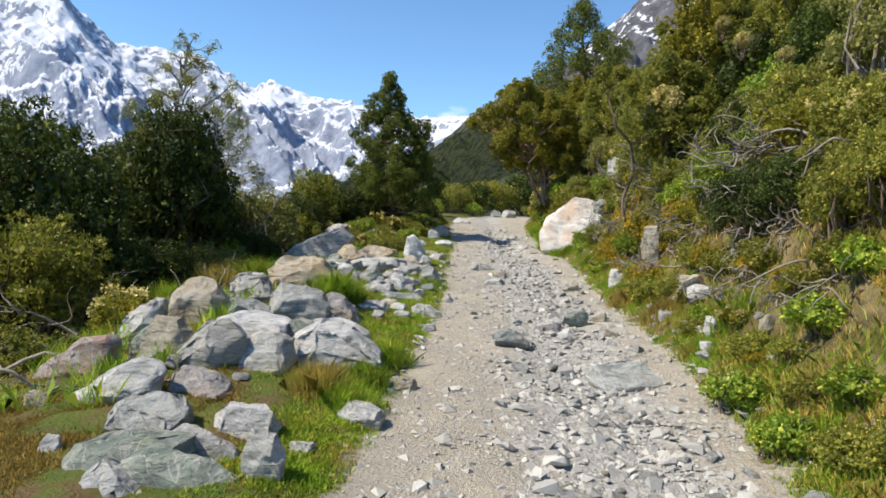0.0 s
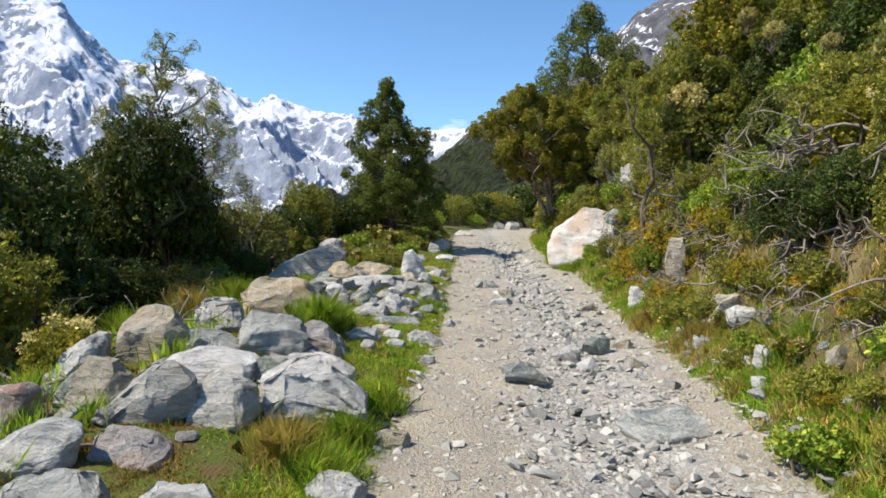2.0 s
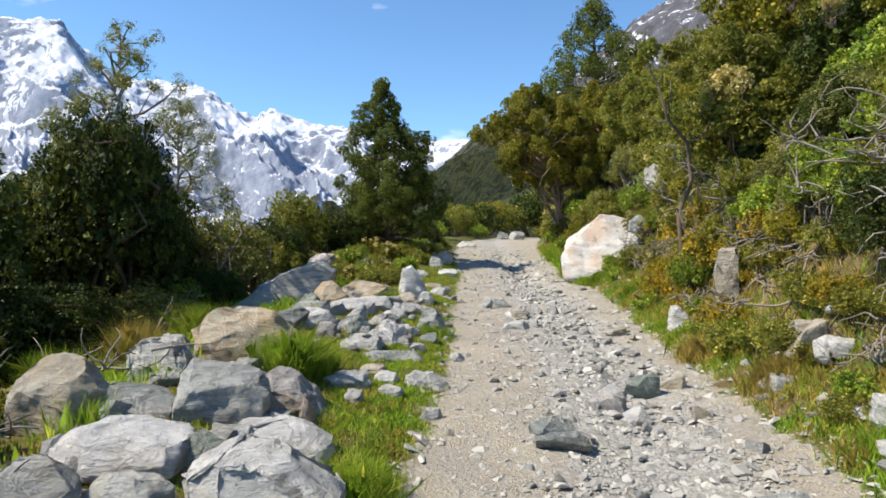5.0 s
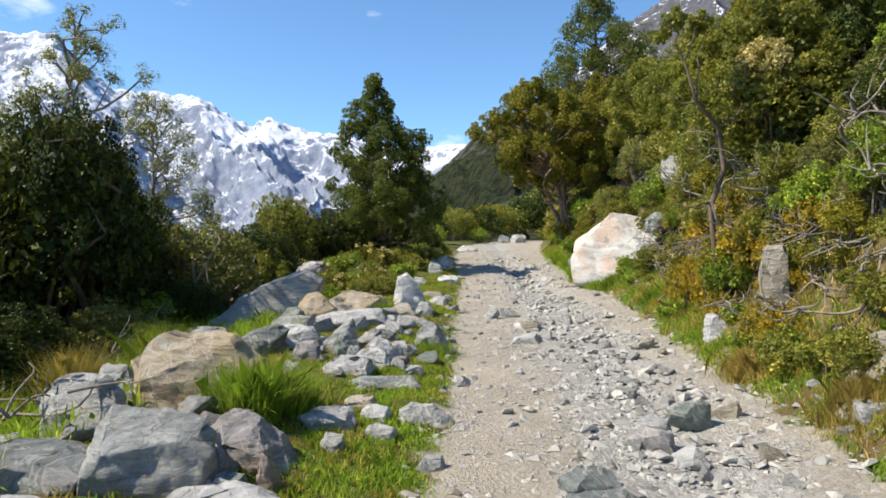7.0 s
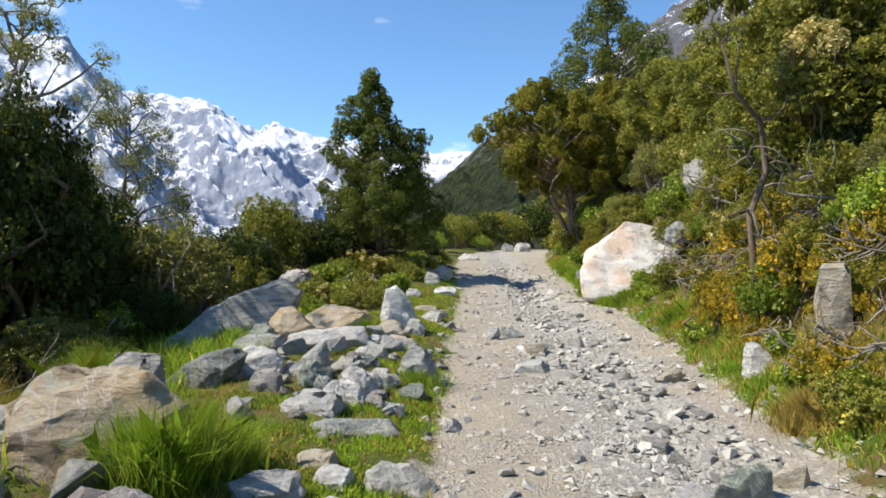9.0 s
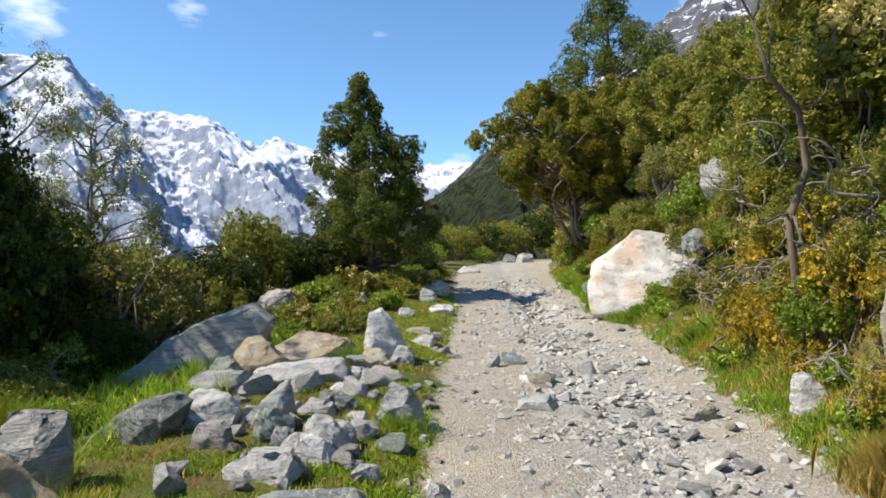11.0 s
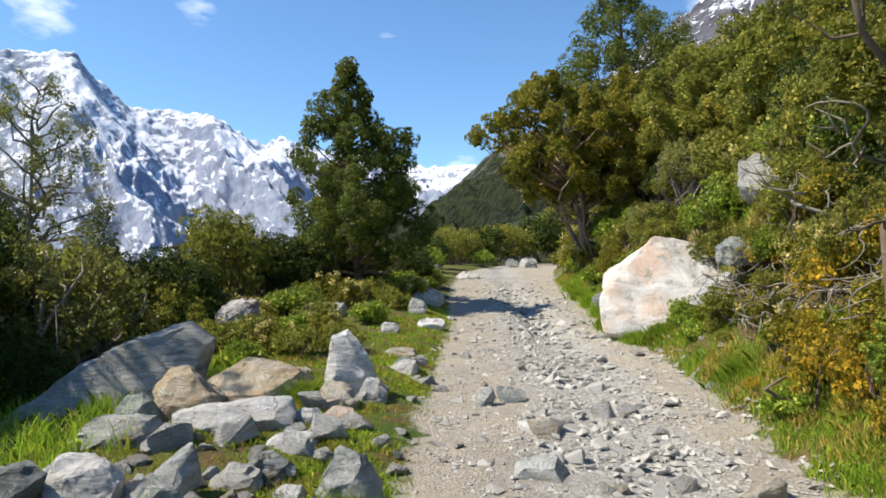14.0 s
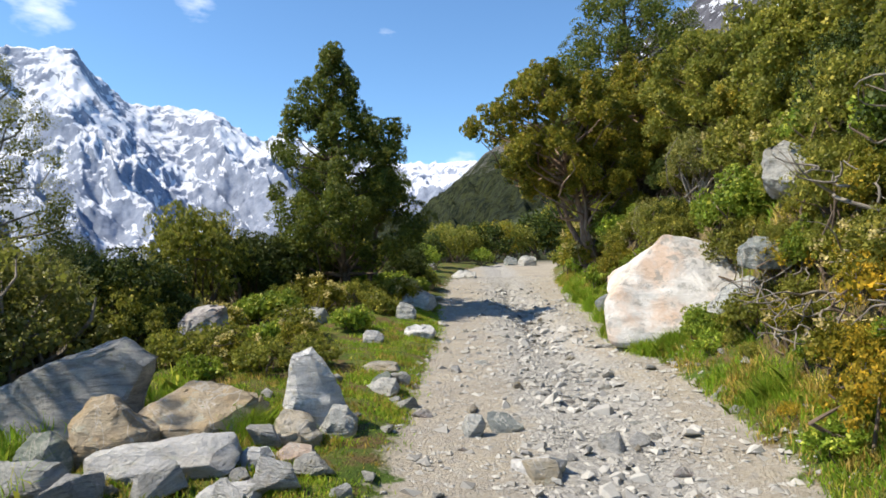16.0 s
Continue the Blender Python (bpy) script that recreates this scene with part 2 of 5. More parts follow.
LEAF = {
    "dark": leaf_material("dark_green_leaves", (.011, .023, .007), (.022, .04, .01), (.05, .072, .016), .3, .6, .1),
    "conifer": leaf_material("conifer_leaves", (.022, .04, .012), (.045, .07, .017), (.09, .105, .024), .4, .55, .25),
    "olive": leaf_material("olive_leaves", (.054, .072, .019), (.1, .122, .03), (.18, .185, .05), .35),
    "grey": leaf_material("grey_green_leaves", (.055, .07, .03), (.095, .115, .05), (.16, .17, .085), .4),
    "bright": leaf_material("fresh_green_leaves", (.05, .1, .016), (.1, .17, .028), (.2, .24, .05), .4),
    "gold": leaf_material("golden_green_leaves", (.06, .076, .014), (.115, .126, .02), (.2, .17, .03), .4),
    "moss": leaf_material("mustard_moss", (.085, .09, .012), (.16, .135, .016), (.25, .18, .02), .5, .7),
    "cream": leaf_material("cream_flower_heads", (.2, .205, .12), (.28, .28, .18), (.32, .31, .22), .4, .7),
    "grass": leaf_material("green_grass", (.07, .145, .016), (.115, .225, .025), (.21, .235, .06), .35, .5, .4),
    "brown": leaf_material("brown_dry_moss", (.075, .055, .024), (.12, .085, .036), (.18, .14, .065), .5, .7, .25),
    "dry": leaf_material("dry_tussock", (.105, .1, .032), (.17, .15, .052), (.25, .21, .095), .5, .6, .35),
}


def bark_material(name, a, b):
    g = Graph(name)
    n = g.noise(9, 6, .7, stretch=(1, 1, .25))
    c = g.vary(g.mix(g.fit(n, .35, .65), a, b), g.noise(50, 4, .7), .7, 1.3)
    return g.finish(c, .9, g.bump(n, .8, .02))


BARK = bark_material("brown_bark", (.085, .06, .042), (.2, .15, .11))
DEADWOOD = bark_material("bleached_dead_wood", (.14, .12, .1), (.34, .3, .25))
BOULDER, GROUND = boulder_material(), ground_material()


def mountain_material(name, snow, rock_a, rock_b, scrub=None, ribs=.010, bare=(.3, .1)):
    """Snow lies on the gentler faces above a ragged snow line."""
    g = Graph(name)
    pos = g.coord
    xyz, nor = g.node("ShaderNodeSeparateXYZ"), g.node("ShaderNodeSeparateXYZ")
    g.plug(pos, xyz.inputs[0])
    g.plug(g.geo.outputs["Normal"], nor.inputs[0])
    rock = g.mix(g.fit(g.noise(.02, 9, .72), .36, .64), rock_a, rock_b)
    streak = g.math("ADD", g.math("MULTIPLY", g.noise(.011, 10, .78, stretch=(1, 1, .5), warp=1.4), .62), g.math("MULTIPLY", g.noise(.0038, 6, .65), .38))
    fine = g.noise(.05, 6, .7)
    # ribs of bare rock, broad low down and thin towards the crest
    rib = g.math("MULTIPLY", g.math("ABSOLUTE", g.math("SUBTRACT", g.noise(ribs, 9, .66, stretch=(1, 1, .6), warp=.9), .5)), 4)
    patch = g.fit(g.noise(.0026, 5, .6), .35, .65, -.42, .34)
    width = g.math("ADD", g.fit(xyz.outputs[2], snow[0], snow[1], *bare), patch)
    width = g.math("ADD", width, g.fit(nor.outputs[2], .62, .9, .38, -.2))
    cover = g.math("SUBTRACT", g.math("ADD", rib, g.fit(fine, .3, .7, -.1, .1)), width)
    if scrub:
        low = g.math("ADD", g.fit(xyz.outputs[2], scrub[0], scrub[1], 1, 0), g.fit(streak, .3, .7, -.9, .9))
        green = g.mix(g.fit(g.noise(.14, 9, .78), .44, .56), (.012, .019, .008), (.06, .07, .026))
        rock = g.mix(g.fit(low, .3, .42), rock, green)
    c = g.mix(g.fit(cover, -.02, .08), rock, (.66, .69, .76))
    n = g.bump(g.math("ADD", g.noise(.03, 10, .75), g.math("MULTIPLY", streak, .8)), 1.0, 5 if not scrub else 14)
    return g.finish(c, .85, n, spec=.1)


# distance haze is mixed into the range's two rock colours: paler and bluer
SNOWY = mountain_material("snowfield_and_hazed_rock", (20, 560), (.15, .18, .25), (.31, .35, .44), None, .011, (.4, -.02))
CRAG = mountain_material("grey_crag_with_snow_streaks", (150, 900), (.055, .055, .065), (.13, .13, .15), None, .03, (.55, .25))
RIDGE = mountain_material("dark_scrub_covered_ridge", (600, 1500), (.09, .09, .085), (.24, .23, .21), (45, 150), .01, (9, 9))


# ---- building helpers ----
def mesh_of(name, verts, faces, material, smooth=False):
    me = bpy.data.meshes.new(name)
    me.from_pydata([tuple(v) for v in verts], [], [tuple(f) for f in faces])
    me.materials.append(material)
    if smooth:
        me.shade_smooth()
    return me


def quads(name, verts, per, material, smooth=False):
    """A mesh of many separate faces with `per` corners each, from an array of corners."""
    n = len(verts) // per
    me = bpy.data.meshes.new(name)
    me.vertices.add(n * per)
    me.vertices.foreach_set("co", np.asarray(verts, np.float32).ravel())
    me.loops.add(n * per)
    me.loops.foreach_set("vertex_index", np.arange(n * per, dtype=np.int32))
    me.polygons.add(n)
    me.polygons.foreach_set("loop_start", np.arange(0, n * per, per, dtype=np.int32))
    me.polygons.foreach_set("loop_total", np.full(n, per, np.int32))
    me.materials.append(material)
    me.update(calc_edges=True)
    return me


def part(name, me, parent, label=""):
    ob = new(name, me)
    ob.parent = parent
    return tagged(ob, label)


def thing(name, label, category, group=""):
    return tagged(new(name), label, category, group)


def unit(v):
    return v / np.maximum(np.linalg.norm(v, axis=-1, keepdims=True), 1e-9)


def leaf_corners(rng, centre, way, length, width, face=None):
    """Corners of pointed leaves that start at centre and grow along way; face is the direction that their upper side looks to."""
    n = len(centre)
    way = unit(way)
    side = unit(np.cross(way, rng.normal(size=(n, 3)) if face is None else face))
    up = np.cross(side, way)
    size = rng.uniform(.65, 1.3, (n, 1))
    l, w = length * size, width * size
    mid = centre + way * l * .45 + up * l * .07
    return np.stack([centre, mid + side * w * .5, centre + way * l - up * l * .08, mid - side * w * .5], 1).reshape(-1, 3)


def tube(points, radii, sides=5):
    """Corners and faces of a tapered tube along points."""
    points = np.asarray(points, float)
    verts, faces = [], []
    for i, p in enumerate(points):
        t = unit(points[min(i + 1, len(points) - 1)] - points[max(i - 1, 0)])
        u = unit(np.cross(t, (.3, .9, .2)))
        v = np.cross(t, u)
        for k in range(sides):
            a = 2 * math.pi * k / sides
            verts.append(p + radii[i] * (u * math.cos(a) + v * math.sin(a)))
    for i in range(len(points) - 1):
        for k in range(sides):
            j = (k + 1) % sides
            faces.append((i * sides + k, i * sides + j, (i + 1) * sides + j, (i + 1) * sides + k))
    faces.append(tuple(range((len(points) - 1) * sides, len(points) * sides)))
    return verts, faces


def limb(rng, a, b, r0, r1, wobble=.12, steps=7, sag=0.0):
    a, b = np.asarray(a, float), np.asarray(b, float)
    length = np.linalg.norm(b - a)
    s = np.linspace(0, 1, steps)[:, None]
    off = sum(rng.normal(size=3) * wobble * length * .9 / k * np.sin(s * math.pi * k) for k in (1, 2, 3))
    pts = a + (b - a) * s + off
    pts[:, 2] += sag * length * np.sin(s[:, 0] * math.pi)
    return tube(pts, np.linspace(r0, r1, steps))


def join(pieces):
    verts, faces = [], []
    for v, f in pieces:
        k = len(verts)
        verts.extend(v)
        faces.extend(tuple(i + k for i in q) for q in f)
    return verts, faces


def ball(rg, n):
    """n points spread evenly in a unit ball."""
    return unit(rg.normal(size=(n, 3))) * rg.random((n, 1)) ** (1 / 3)


def foliage(rg, lobes, count, length, width, upright, spread=.35):
    """Leaves on rounded lobes (centre, radius): each lobe carries tufts like small domes, with larger leaves inside that close the gaps."""
    mids = np.array([m for m, _ in lobes])
    rads = np.array([r for _, r in lobes])
    share = rads ** 2 / (rads ** 2).sum()
    k = rg.choice(len(lobes), count, p=share)
    tufts = unit(rg.normal(size=(len(lobes), 9, 3)) + np.array((0, 0, .45)))
    tuft = tufts[k, rg.integers(0, 9, count)]
    d = unit(tuft * 1.1 + rg.normal(size=(count, 3)) * (.35 + .6 * spread))
    r = rads[k][:, None]
    centre = mids[k] + tuft * r * .68 + d * r * (.2 + .35 * spread) * rg.uniform(.55, 1.1, (count, 1))
    face = unit(d * .9 + tuft * .3 + np.array((0, 0, .3)) + rg.normal(size=(count, 3)) * .38)
    way = np.cross(face, rg.normal(size=(count, 3))) * .7 + d * .4 + np.array((0, 0, .5 * upright))
    outer = leaf_corners(rg, centre, way, length, width, face)
    n = count // 3
    k = rg.choice(len(lobes), n, p=share)
    centre = mids[k] + ball(rg, n) * .62 * rads[k][:, None]
    inner = leaf_corners(rg, centre, rg.normal(size=(n, 3)), length * 1.6, width * 2.8)
    return np.concatenate([outer, inner])


def shrub(name, seed, size, leaf, label, category="shrub", lobes=24, count=5200, length=.1, width=.05, upright=.4, lobe=.32, bottom=-.3, limbs=12, bark=None, flowers=0):
    """A bush: limbs from the root, and a crown of rounded lobes of leaves with dark gaps between them."""
    rg = np.random.default_rng(seed)
    ob = thing(name, label, category)
    size = np.asarray(size, float)
    mid = np.array((0, 0, size[2] * .85))
    d = []
    while len(d) < lobes:
        v = unit(rg.normal(size=3))
        if v[2] > bottom and (len(d) < 4 or min(np.linalg.norm(v - w) for w in d) > 1.9 / math.sqrt(lobes)) or rg.random() < .02 and v[2] > bottom:
            d.append(v)
    d = np.array(d)
    tips = mid + d * size * rg.uniform(.5, .78, (lobes, 1))
    tips[:, 2] = np.maximum(tips[:, 2], .12 * size[2])
    rads = lobe * size.mean() * rg.uniform(.75, 1.25, lobes)
    groups = [(t, r) for t, r in zip(tips, rads)] + [(mid * .9, size.mean() * .45)]
    pieces = []
    for i in range(limbs):
        root = rg.normal(size=3) * .07 * size[0]
        root[2] = -.25
        k = i % lobes
        pieces.append(limb(rg, root, tips[k] + ball(rg, 1)[0] * rads[k] * .9, .03 * size[2] + .008, .005, .16, 7, .06))
    tagged(part("twig_mass", mesh_of("twigs", *join(pieces), bark or BARK), ob), kind="stuff")
    part("crown", quads("crown", foliage(rg, groups, int(count * 1.7), length * .5, width * .54, upright), 4, LEAF[leaf]), ob)
    if flowers:
        k = rg.integers(0, lobes, flowers)
        heads = tips[k] + unit(d[k] + rg.normal(size=(flowers, 3)) * .6 + np.array((0, 0, .5))) * rads[k][:, None]
        rep = np.repeat(np.arange(flowers), 36)
        centre = heads[rep] + ball(rg, len(rep)) * .07
        tagged(part("blossom", quads("blossom", leaf_corners(rg, centre, rg.normal(size=(len(rep), 3)), .045, .032), 4, LEAF["cream"]), ob, "cream flower heads"), kind="stuff")
    return ob


def trail_left(y):
    return np.interp(y, (-6, 3.1, 4.8, 6.6, 8.4, 10.5, 13, 16, 18, 24, 30, 40, 70), (-.8, -.45, -.23, 0, .2, .34, .45, .7, .68, .95, 1.6, 4.2, 10))


def trail_right(y):
    return np.interp(y, (-6, 3.2, 5, 6.9, 10.6, 13, 15, 18, 24, 30, 40, 70), (1.9, 2.05, 2.4, 2.5, 2.75, 3.0, 3.12, 3.25, 3.65, 4.6, 7.2, 14))


def hump(x, y, cx, cy, rx, ry):
    return np.exp(-((x - cx) / rx) ** 2 - ((y - cy) / ry) ** 2)


def gully_line(y):
    return np.interp(y, (0, 4, 8, 12, 16, 20, 30), (1.2, 1.35, 1.75, 2.0, 2.1, 2.2, 2.9))


def height(x, y):
    """Ground level without the fine relief: the trail climbs, a steep bank on one side, a falling valley side on the other."""
    base = np.interp(y, (-60, 0, 24, 34, 60, 150, 600), (-2.5, -.14, 1.13, 1.45, 1.6, 4, 12))
    r, l = x - trail_right(y), trail_left(y) - x
    z = base + np.interp(r, (0, .5, 1.2, 2.5, 6, 14, 40, 120, 400), (0, .33, 1.45, 2.6, 5.1, 10, 21, 40, 60))
    z = z + np.interp(l, (0, .3, 1.4, 2.6, 4.5, 10, 30, 200), (0, .07, .12, .06, -.45, -1.3, -4, -14))
    z = z + .2 * hump(x, y, -1.6, 6.4, .9, 1.6) + .05 * hump(x, y, -.9, 12.5, .8, 2.2) + .22 * hump(x, y, -1.3, 18.5, 1.3, 2.5) + .75 * hump(x, y, 4.15, 13.4, .5, .8) - .95 * hump(x, y, 4.25, 15.1, .6, .7)
    depth = np.interp(y, (3, 6, 9, 13, 15.5, 17.5, 20, 26), (.05, .07, .06, .06, .12, .20, .12, .05))
    wide = np.interp(y, (6, 13, 16, 20), (.45, .45, .28, .3))
    return z - depth * np.exp(-((x - gully_line(y)) / wide) ** 2)


# ---- ground ----
def ground_sheet():
    xs = np.concatenate([-np.geomspace(4500, 8.2, 46), np.arange(-8, -3.2, .2), np.arange(-3.2, 4.6, .085), np.arange(4.6, 10, .2), np.geomspace(10.2, 4500, 46)])
    ys = np.concatenate([-np.geomspace(4500, 4.2, 34), np.arange(-4, 1.5, .25), np.arange(1.5, 20, .1), np.arange(20, 36, .16), np.geomspace(36.5, 4500, 44)])
    gx, gy = np.meshgrid(xs, ys)
    z = height(gx, gy)
    inside = np.minimum(gx - trail_left(gy), trail_right(gy) - gx)
    near = np.clip(1 - (np.hypot(gx, gy - 10) - 20) / 10, 0, 1)
    flat_x, flat_y = gx.ravel(), gy.ravel()
    rough = np.array([noise.fractal(Vector((x * 2.2, y * 2.2, 0)), .8, 2.1, 5) if n > 0 else 0.0 for x, y, n in zip(flat_x, flat_y, near.ravel())]).reshape(gx.shape)
    fine = np.array([noise.noise(Vector((x * 13, y * 13, 4))) if n > 0 else 0.0 for x, y, n in zip(flat_x, flat_y, near.ravel())]).reshape(gx.shape)
    z = z + near * (rough * np.where(inside > 0, .014, .045) + fine * .008)
    n, m = len(xs), len(ys)
    verts = np.stack([gx, gy, z], -1).reshape(-1, 3)
    i = np.arange(n * (m - 1)).reshape(m - 1, n)[:, :-1].ravel()
    faces = np.stack([i, i + 1, i + n + 1, i + n], 1)
    me = bpy.data.meshes.new("ground")
    me.from_pydata(verts.tolist(), [], faces.tolist())
    me.materials.append(GROUND)
    me.shade_smooth()
    mask = me.attributes.new("gravel", "FLOAT", "POINT")
    mask.data.foreach_set("value", np.clip(.5 + inside / .35, 0, 1).ravel().astype(np.float32))
    wash = me.attributes.new("wash", "FLOAT", "POINT")
    wash.data.foreach_set("value", np.exp(-((gx - gully_line(gy) + .15) / .62) ** 2).ravel().astype(np.float32))
    bank = me.attributes.new("bank", "FLOAT", "POINT")
    bank.data.foreach_set("value", np.clip(np.maximum(gx - trail_right(gy) - .3, trail_left(gy) - gx - 2.2) / .6, 0, 1).ravel().astype(np.float32))
    return tagged(new("ground", me), "stony gravel trail between grassy verges and a scrub bank", "ground", kind="structure")


ground_sheet()


# ---- distance ----
def mountain(name, label, material, crest, slope, near, far, foot, amp, cell, seed, across=420, deep=110):
    """A range seen from the trail: the crest line is given as azimuth and slope from the origin."""
    az = np.linspace(crest[0], crest[-1], across)
    top = np.interp(az, crest, slope)
    verts = []
    for j in range(deep):
        s = j / (deep - 1)
        dist = near + (far - near) * s
        for a, t in zip(az, top):
            x, y = math.sin(radians(a)) * dist, math.cos(radians(a)) * dist
            p = Vector((x / cell, y / cell, seed))
            bend = noise.fractal(p * 1.5, .9, 2.0, 3)
            spur = noise.ridged_multi_fractal(Vector((a * .15 + s * 1.5 + bend * .25, s * 1.2, seed)), .85, 2.1, 7, 1.0, 2.0)
            ridged = spur * .62 - .1
            detail = noise.fractal(p * 6, .7, 2.1, 5)
            free = s * (1 - s) * 4
            jag = (noise.ridged_multi_fractal(p * 6, .8, 2.2, 5, 1.0, 2.0) - 1.0) * .12 * s ** 6
            z = foot + amp * jag + (t * far - foot) * s ** 1.25 + amp * (ridged * free - free * .5 + detail * (.1 * free + .015 * s))
            verts.append((x, y, z))
    back = len(verts)
    for a, t in zip(az, top):
        verts.append((math.sin(radians(a)) * far * 1.15, math.cos(radians(a)) * far * 1.15, foot))
    faces = [(j * across + i, j * across + i + 1, (j + 1) * across + i + 1, (j + 1) * across + i) for j in range(deep) for i in range(across - 1)]
    return tagged(new(name, mesh_of(name, verts, faces, material, True)), label, "mountain", kind="structure")


mountain("backdrop_range", "snow-covered alpine range with bare rock ribs in haze-tinted blue-grey", SNOWY,
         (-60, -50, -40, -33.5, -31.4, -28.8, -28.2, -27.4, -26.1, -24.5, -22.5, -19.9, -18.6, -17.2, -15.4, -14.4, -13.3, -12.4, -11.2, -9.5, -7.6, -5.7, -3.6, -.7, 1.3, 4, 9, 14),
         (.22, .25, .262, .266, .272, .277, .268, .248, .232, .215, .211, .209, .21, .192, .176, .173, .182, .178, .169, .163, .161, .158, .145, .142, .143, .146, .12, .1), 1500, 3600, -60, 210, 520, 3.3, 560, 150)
mountain("backdrop_ridge", "dark scrub-covered ridge with a grey rock face", RIDGE,
         (-9, -5, -1.5, 1.2, 4, 7, 12, 20, 40, 60), (.02, .035, .06, .106, .155, .19, .22, .22, .2, .15), 160, 900, 0, 34, 150, 8.1, 300, 100)
mountain("backdrop_crag", "bare grey crag streaked with snow", CRAG,
         (10, 13, 15.4, 17.1, 20, 25, 32, 45, 60), (.2, .25, .286, .313, .345, .4, .45, .45, .3), 900, 2200, 0, 130, 300, 5.7, 240, 90)


# ---- rocks ----
def rock_mesh(seed, w, d, h, material, facets=20, square=2.6, rough=.05, fine=.13, points=None, chops=0):
    """An angular stone with chipped edges, w x d x h, standing on z = 0."""
    rng = random.Random(seed * 7 + 1)
    bm = bmesh.new()
    for p in points or ():
        bm.verts.new(p)
    for _ in range(0 if points else facets):
        v = Vector((rng.uniform(-1, 1), rng.uniform(-1, 1), rng.uniform(-1, 1)))
        n = (abs(v.x) ** square + abs(v.y) ** square + abs(v.z) ** square) ** (1 / square)
        bm.verts.new(v / max(n, .01))
    hull = bmesh.ops.convex_hull(bm, input=bm.verts)
    bmesh.ops.delete(bm, geom=list({v for v in hull["geom_interior"] + hull["geom_unused"] if isinstance(v, bmesh.types.BMVert)}), context="VERTS")
    # flat breaks: corners knocked off along a few planes
    for _ in range(chops):
        n = Vector((rng.gauss(0, 1), rng.gauss(0, 1) - .35, abs(rng.gauss(0, .7)) + .1))
        n = Vector((n.x / w, n.y / d, n.z / h)).normalized()
        far = max(v.co.dot(n) for v in bm.verts)
        low = min(v.co.dot(n) for v in bm.verts)
        cut = far - (far - low) * rng.uniform(.05, .17)
        bmesh.ops.bisect_plane(bm, geom=bm.verts[:] + bm.edges[:] + bm.faces[:], plane_co=n * cut, plane_no=n, clear_outer=True)
        hull = bmesh.ops.convex_hull(bm, input=bm.verts)
        bmesh.ops.delete(bm, geom=list({v for v in hull["geom_interior"] + hull["geom_unused"] if isinstance(v, bmesh.types.BMVert)}), context="VERTS")
    bmesh.ops.dissolve_limit(bm, angle_limit=radians(9), verts=bm.verts, edges=bm.edges)
    lo = [min(v.co[k] for v in bm.verts) for k in range(3)]
    hi = [max(v.co[k] for v in bm.verts) for k in range(3)]
    dims = (w, d, h)
    for v in bm.verts:
        for k in range(3):
            v.co[k] = ((v.co[k] - lo[k]) / (hi[k] - lo[k]) - (.5 if k < 2 else 0)) * dims[k]
        if not points:
            v.co.xy *= 1 - .2 * v.co.z / h
    least = min(dims)
    bmesh.ops.bevel(bm, geom=bm.edges[:], offset=least * .045, segments=1 if fine > .5 else 2, profile=.6, affect="EDGES", clamp_overlap=True)
    bmesh.ops.triangulate(bm, faces=bm.faces)
    for _ in range(4):
        long_edges = [e for e in bm.edges if e.calc_length() > max(w, d, h) * fine]
        if not long_edges:
            break
        bmesh.ops.subdivide_edges(bm, edges=long_edges, cuts=1)
        bmesh.ops.triangulate(bm, faces=bm.faces)
    big = max(dims)
    deep = min(big, 2.2 * least)
    for v in bm.verts:
        p = v.co / big
        layer = noise.noise(Vector((p.x * 2, p.y * 2, p.z * 9 + seed)))
        layer = round(layer * 4) / 4 * .5 + layer * .5
        chip = noise.ridged_multi_fractal(p * 2.6 + Vector((seed, 0, 0)), .9, 2.1, 4, 1.0, 2.0) - .9
        v.co += v.normal * deep * rough * (noise.fractal(p * 5 + Vector((seed, 0, 0)), .8, 2.1, 5) * .6 + layer * .35 - chip * .3)
    me = bpy.data.meshes.new("stone")
    bm.to_mesh(me)
    bm.free()
    me.materials.append(material)
    me.shade_smooth()
    me.set_sharp_from_angle(angle=radians(40))
    return me


def stone(x, y, top, w, d, turn, tilt, seed, kind, label, bottom=None):
    """One rock, sunk a little into the ground; top is the level of its highest point."""
    g = float(height(x, y)) if bottom is None else bottom
    w, d = w * 1.24, d * 1.2
    h = max(top - g, .05) + .05
    a = radians(abs(tilt))
    # the tilted block's own sizes, so that it spans w and h as it lies
    if abs(tilt) > 12:
        thick = max(h * math.cos(a) - w * .35 * math.sin(a), h * .45)
        long = max(w * math.cos(a) + h * .3 * math.sin(a), w)
    else:
        thick, long = h, w
    ob = new("stone", rock_mesh(seed, long, d, thick, ROCK[kind], 13, 3.4, .035, .11 if w > .35 else .16))
    ob.matrix_world = pose(x, y, g - .05, 0, 0, turn) @ pose(0, 0, (h - thick) * .5 if abs(tilt) > 12 else 0, ((seed * 37 % 11) - 5) * 1.8, -tilt - ((seed * 53 % 13) - 6), 0)
    return tagged(ob, label, "rock", "rocks beside the trail")


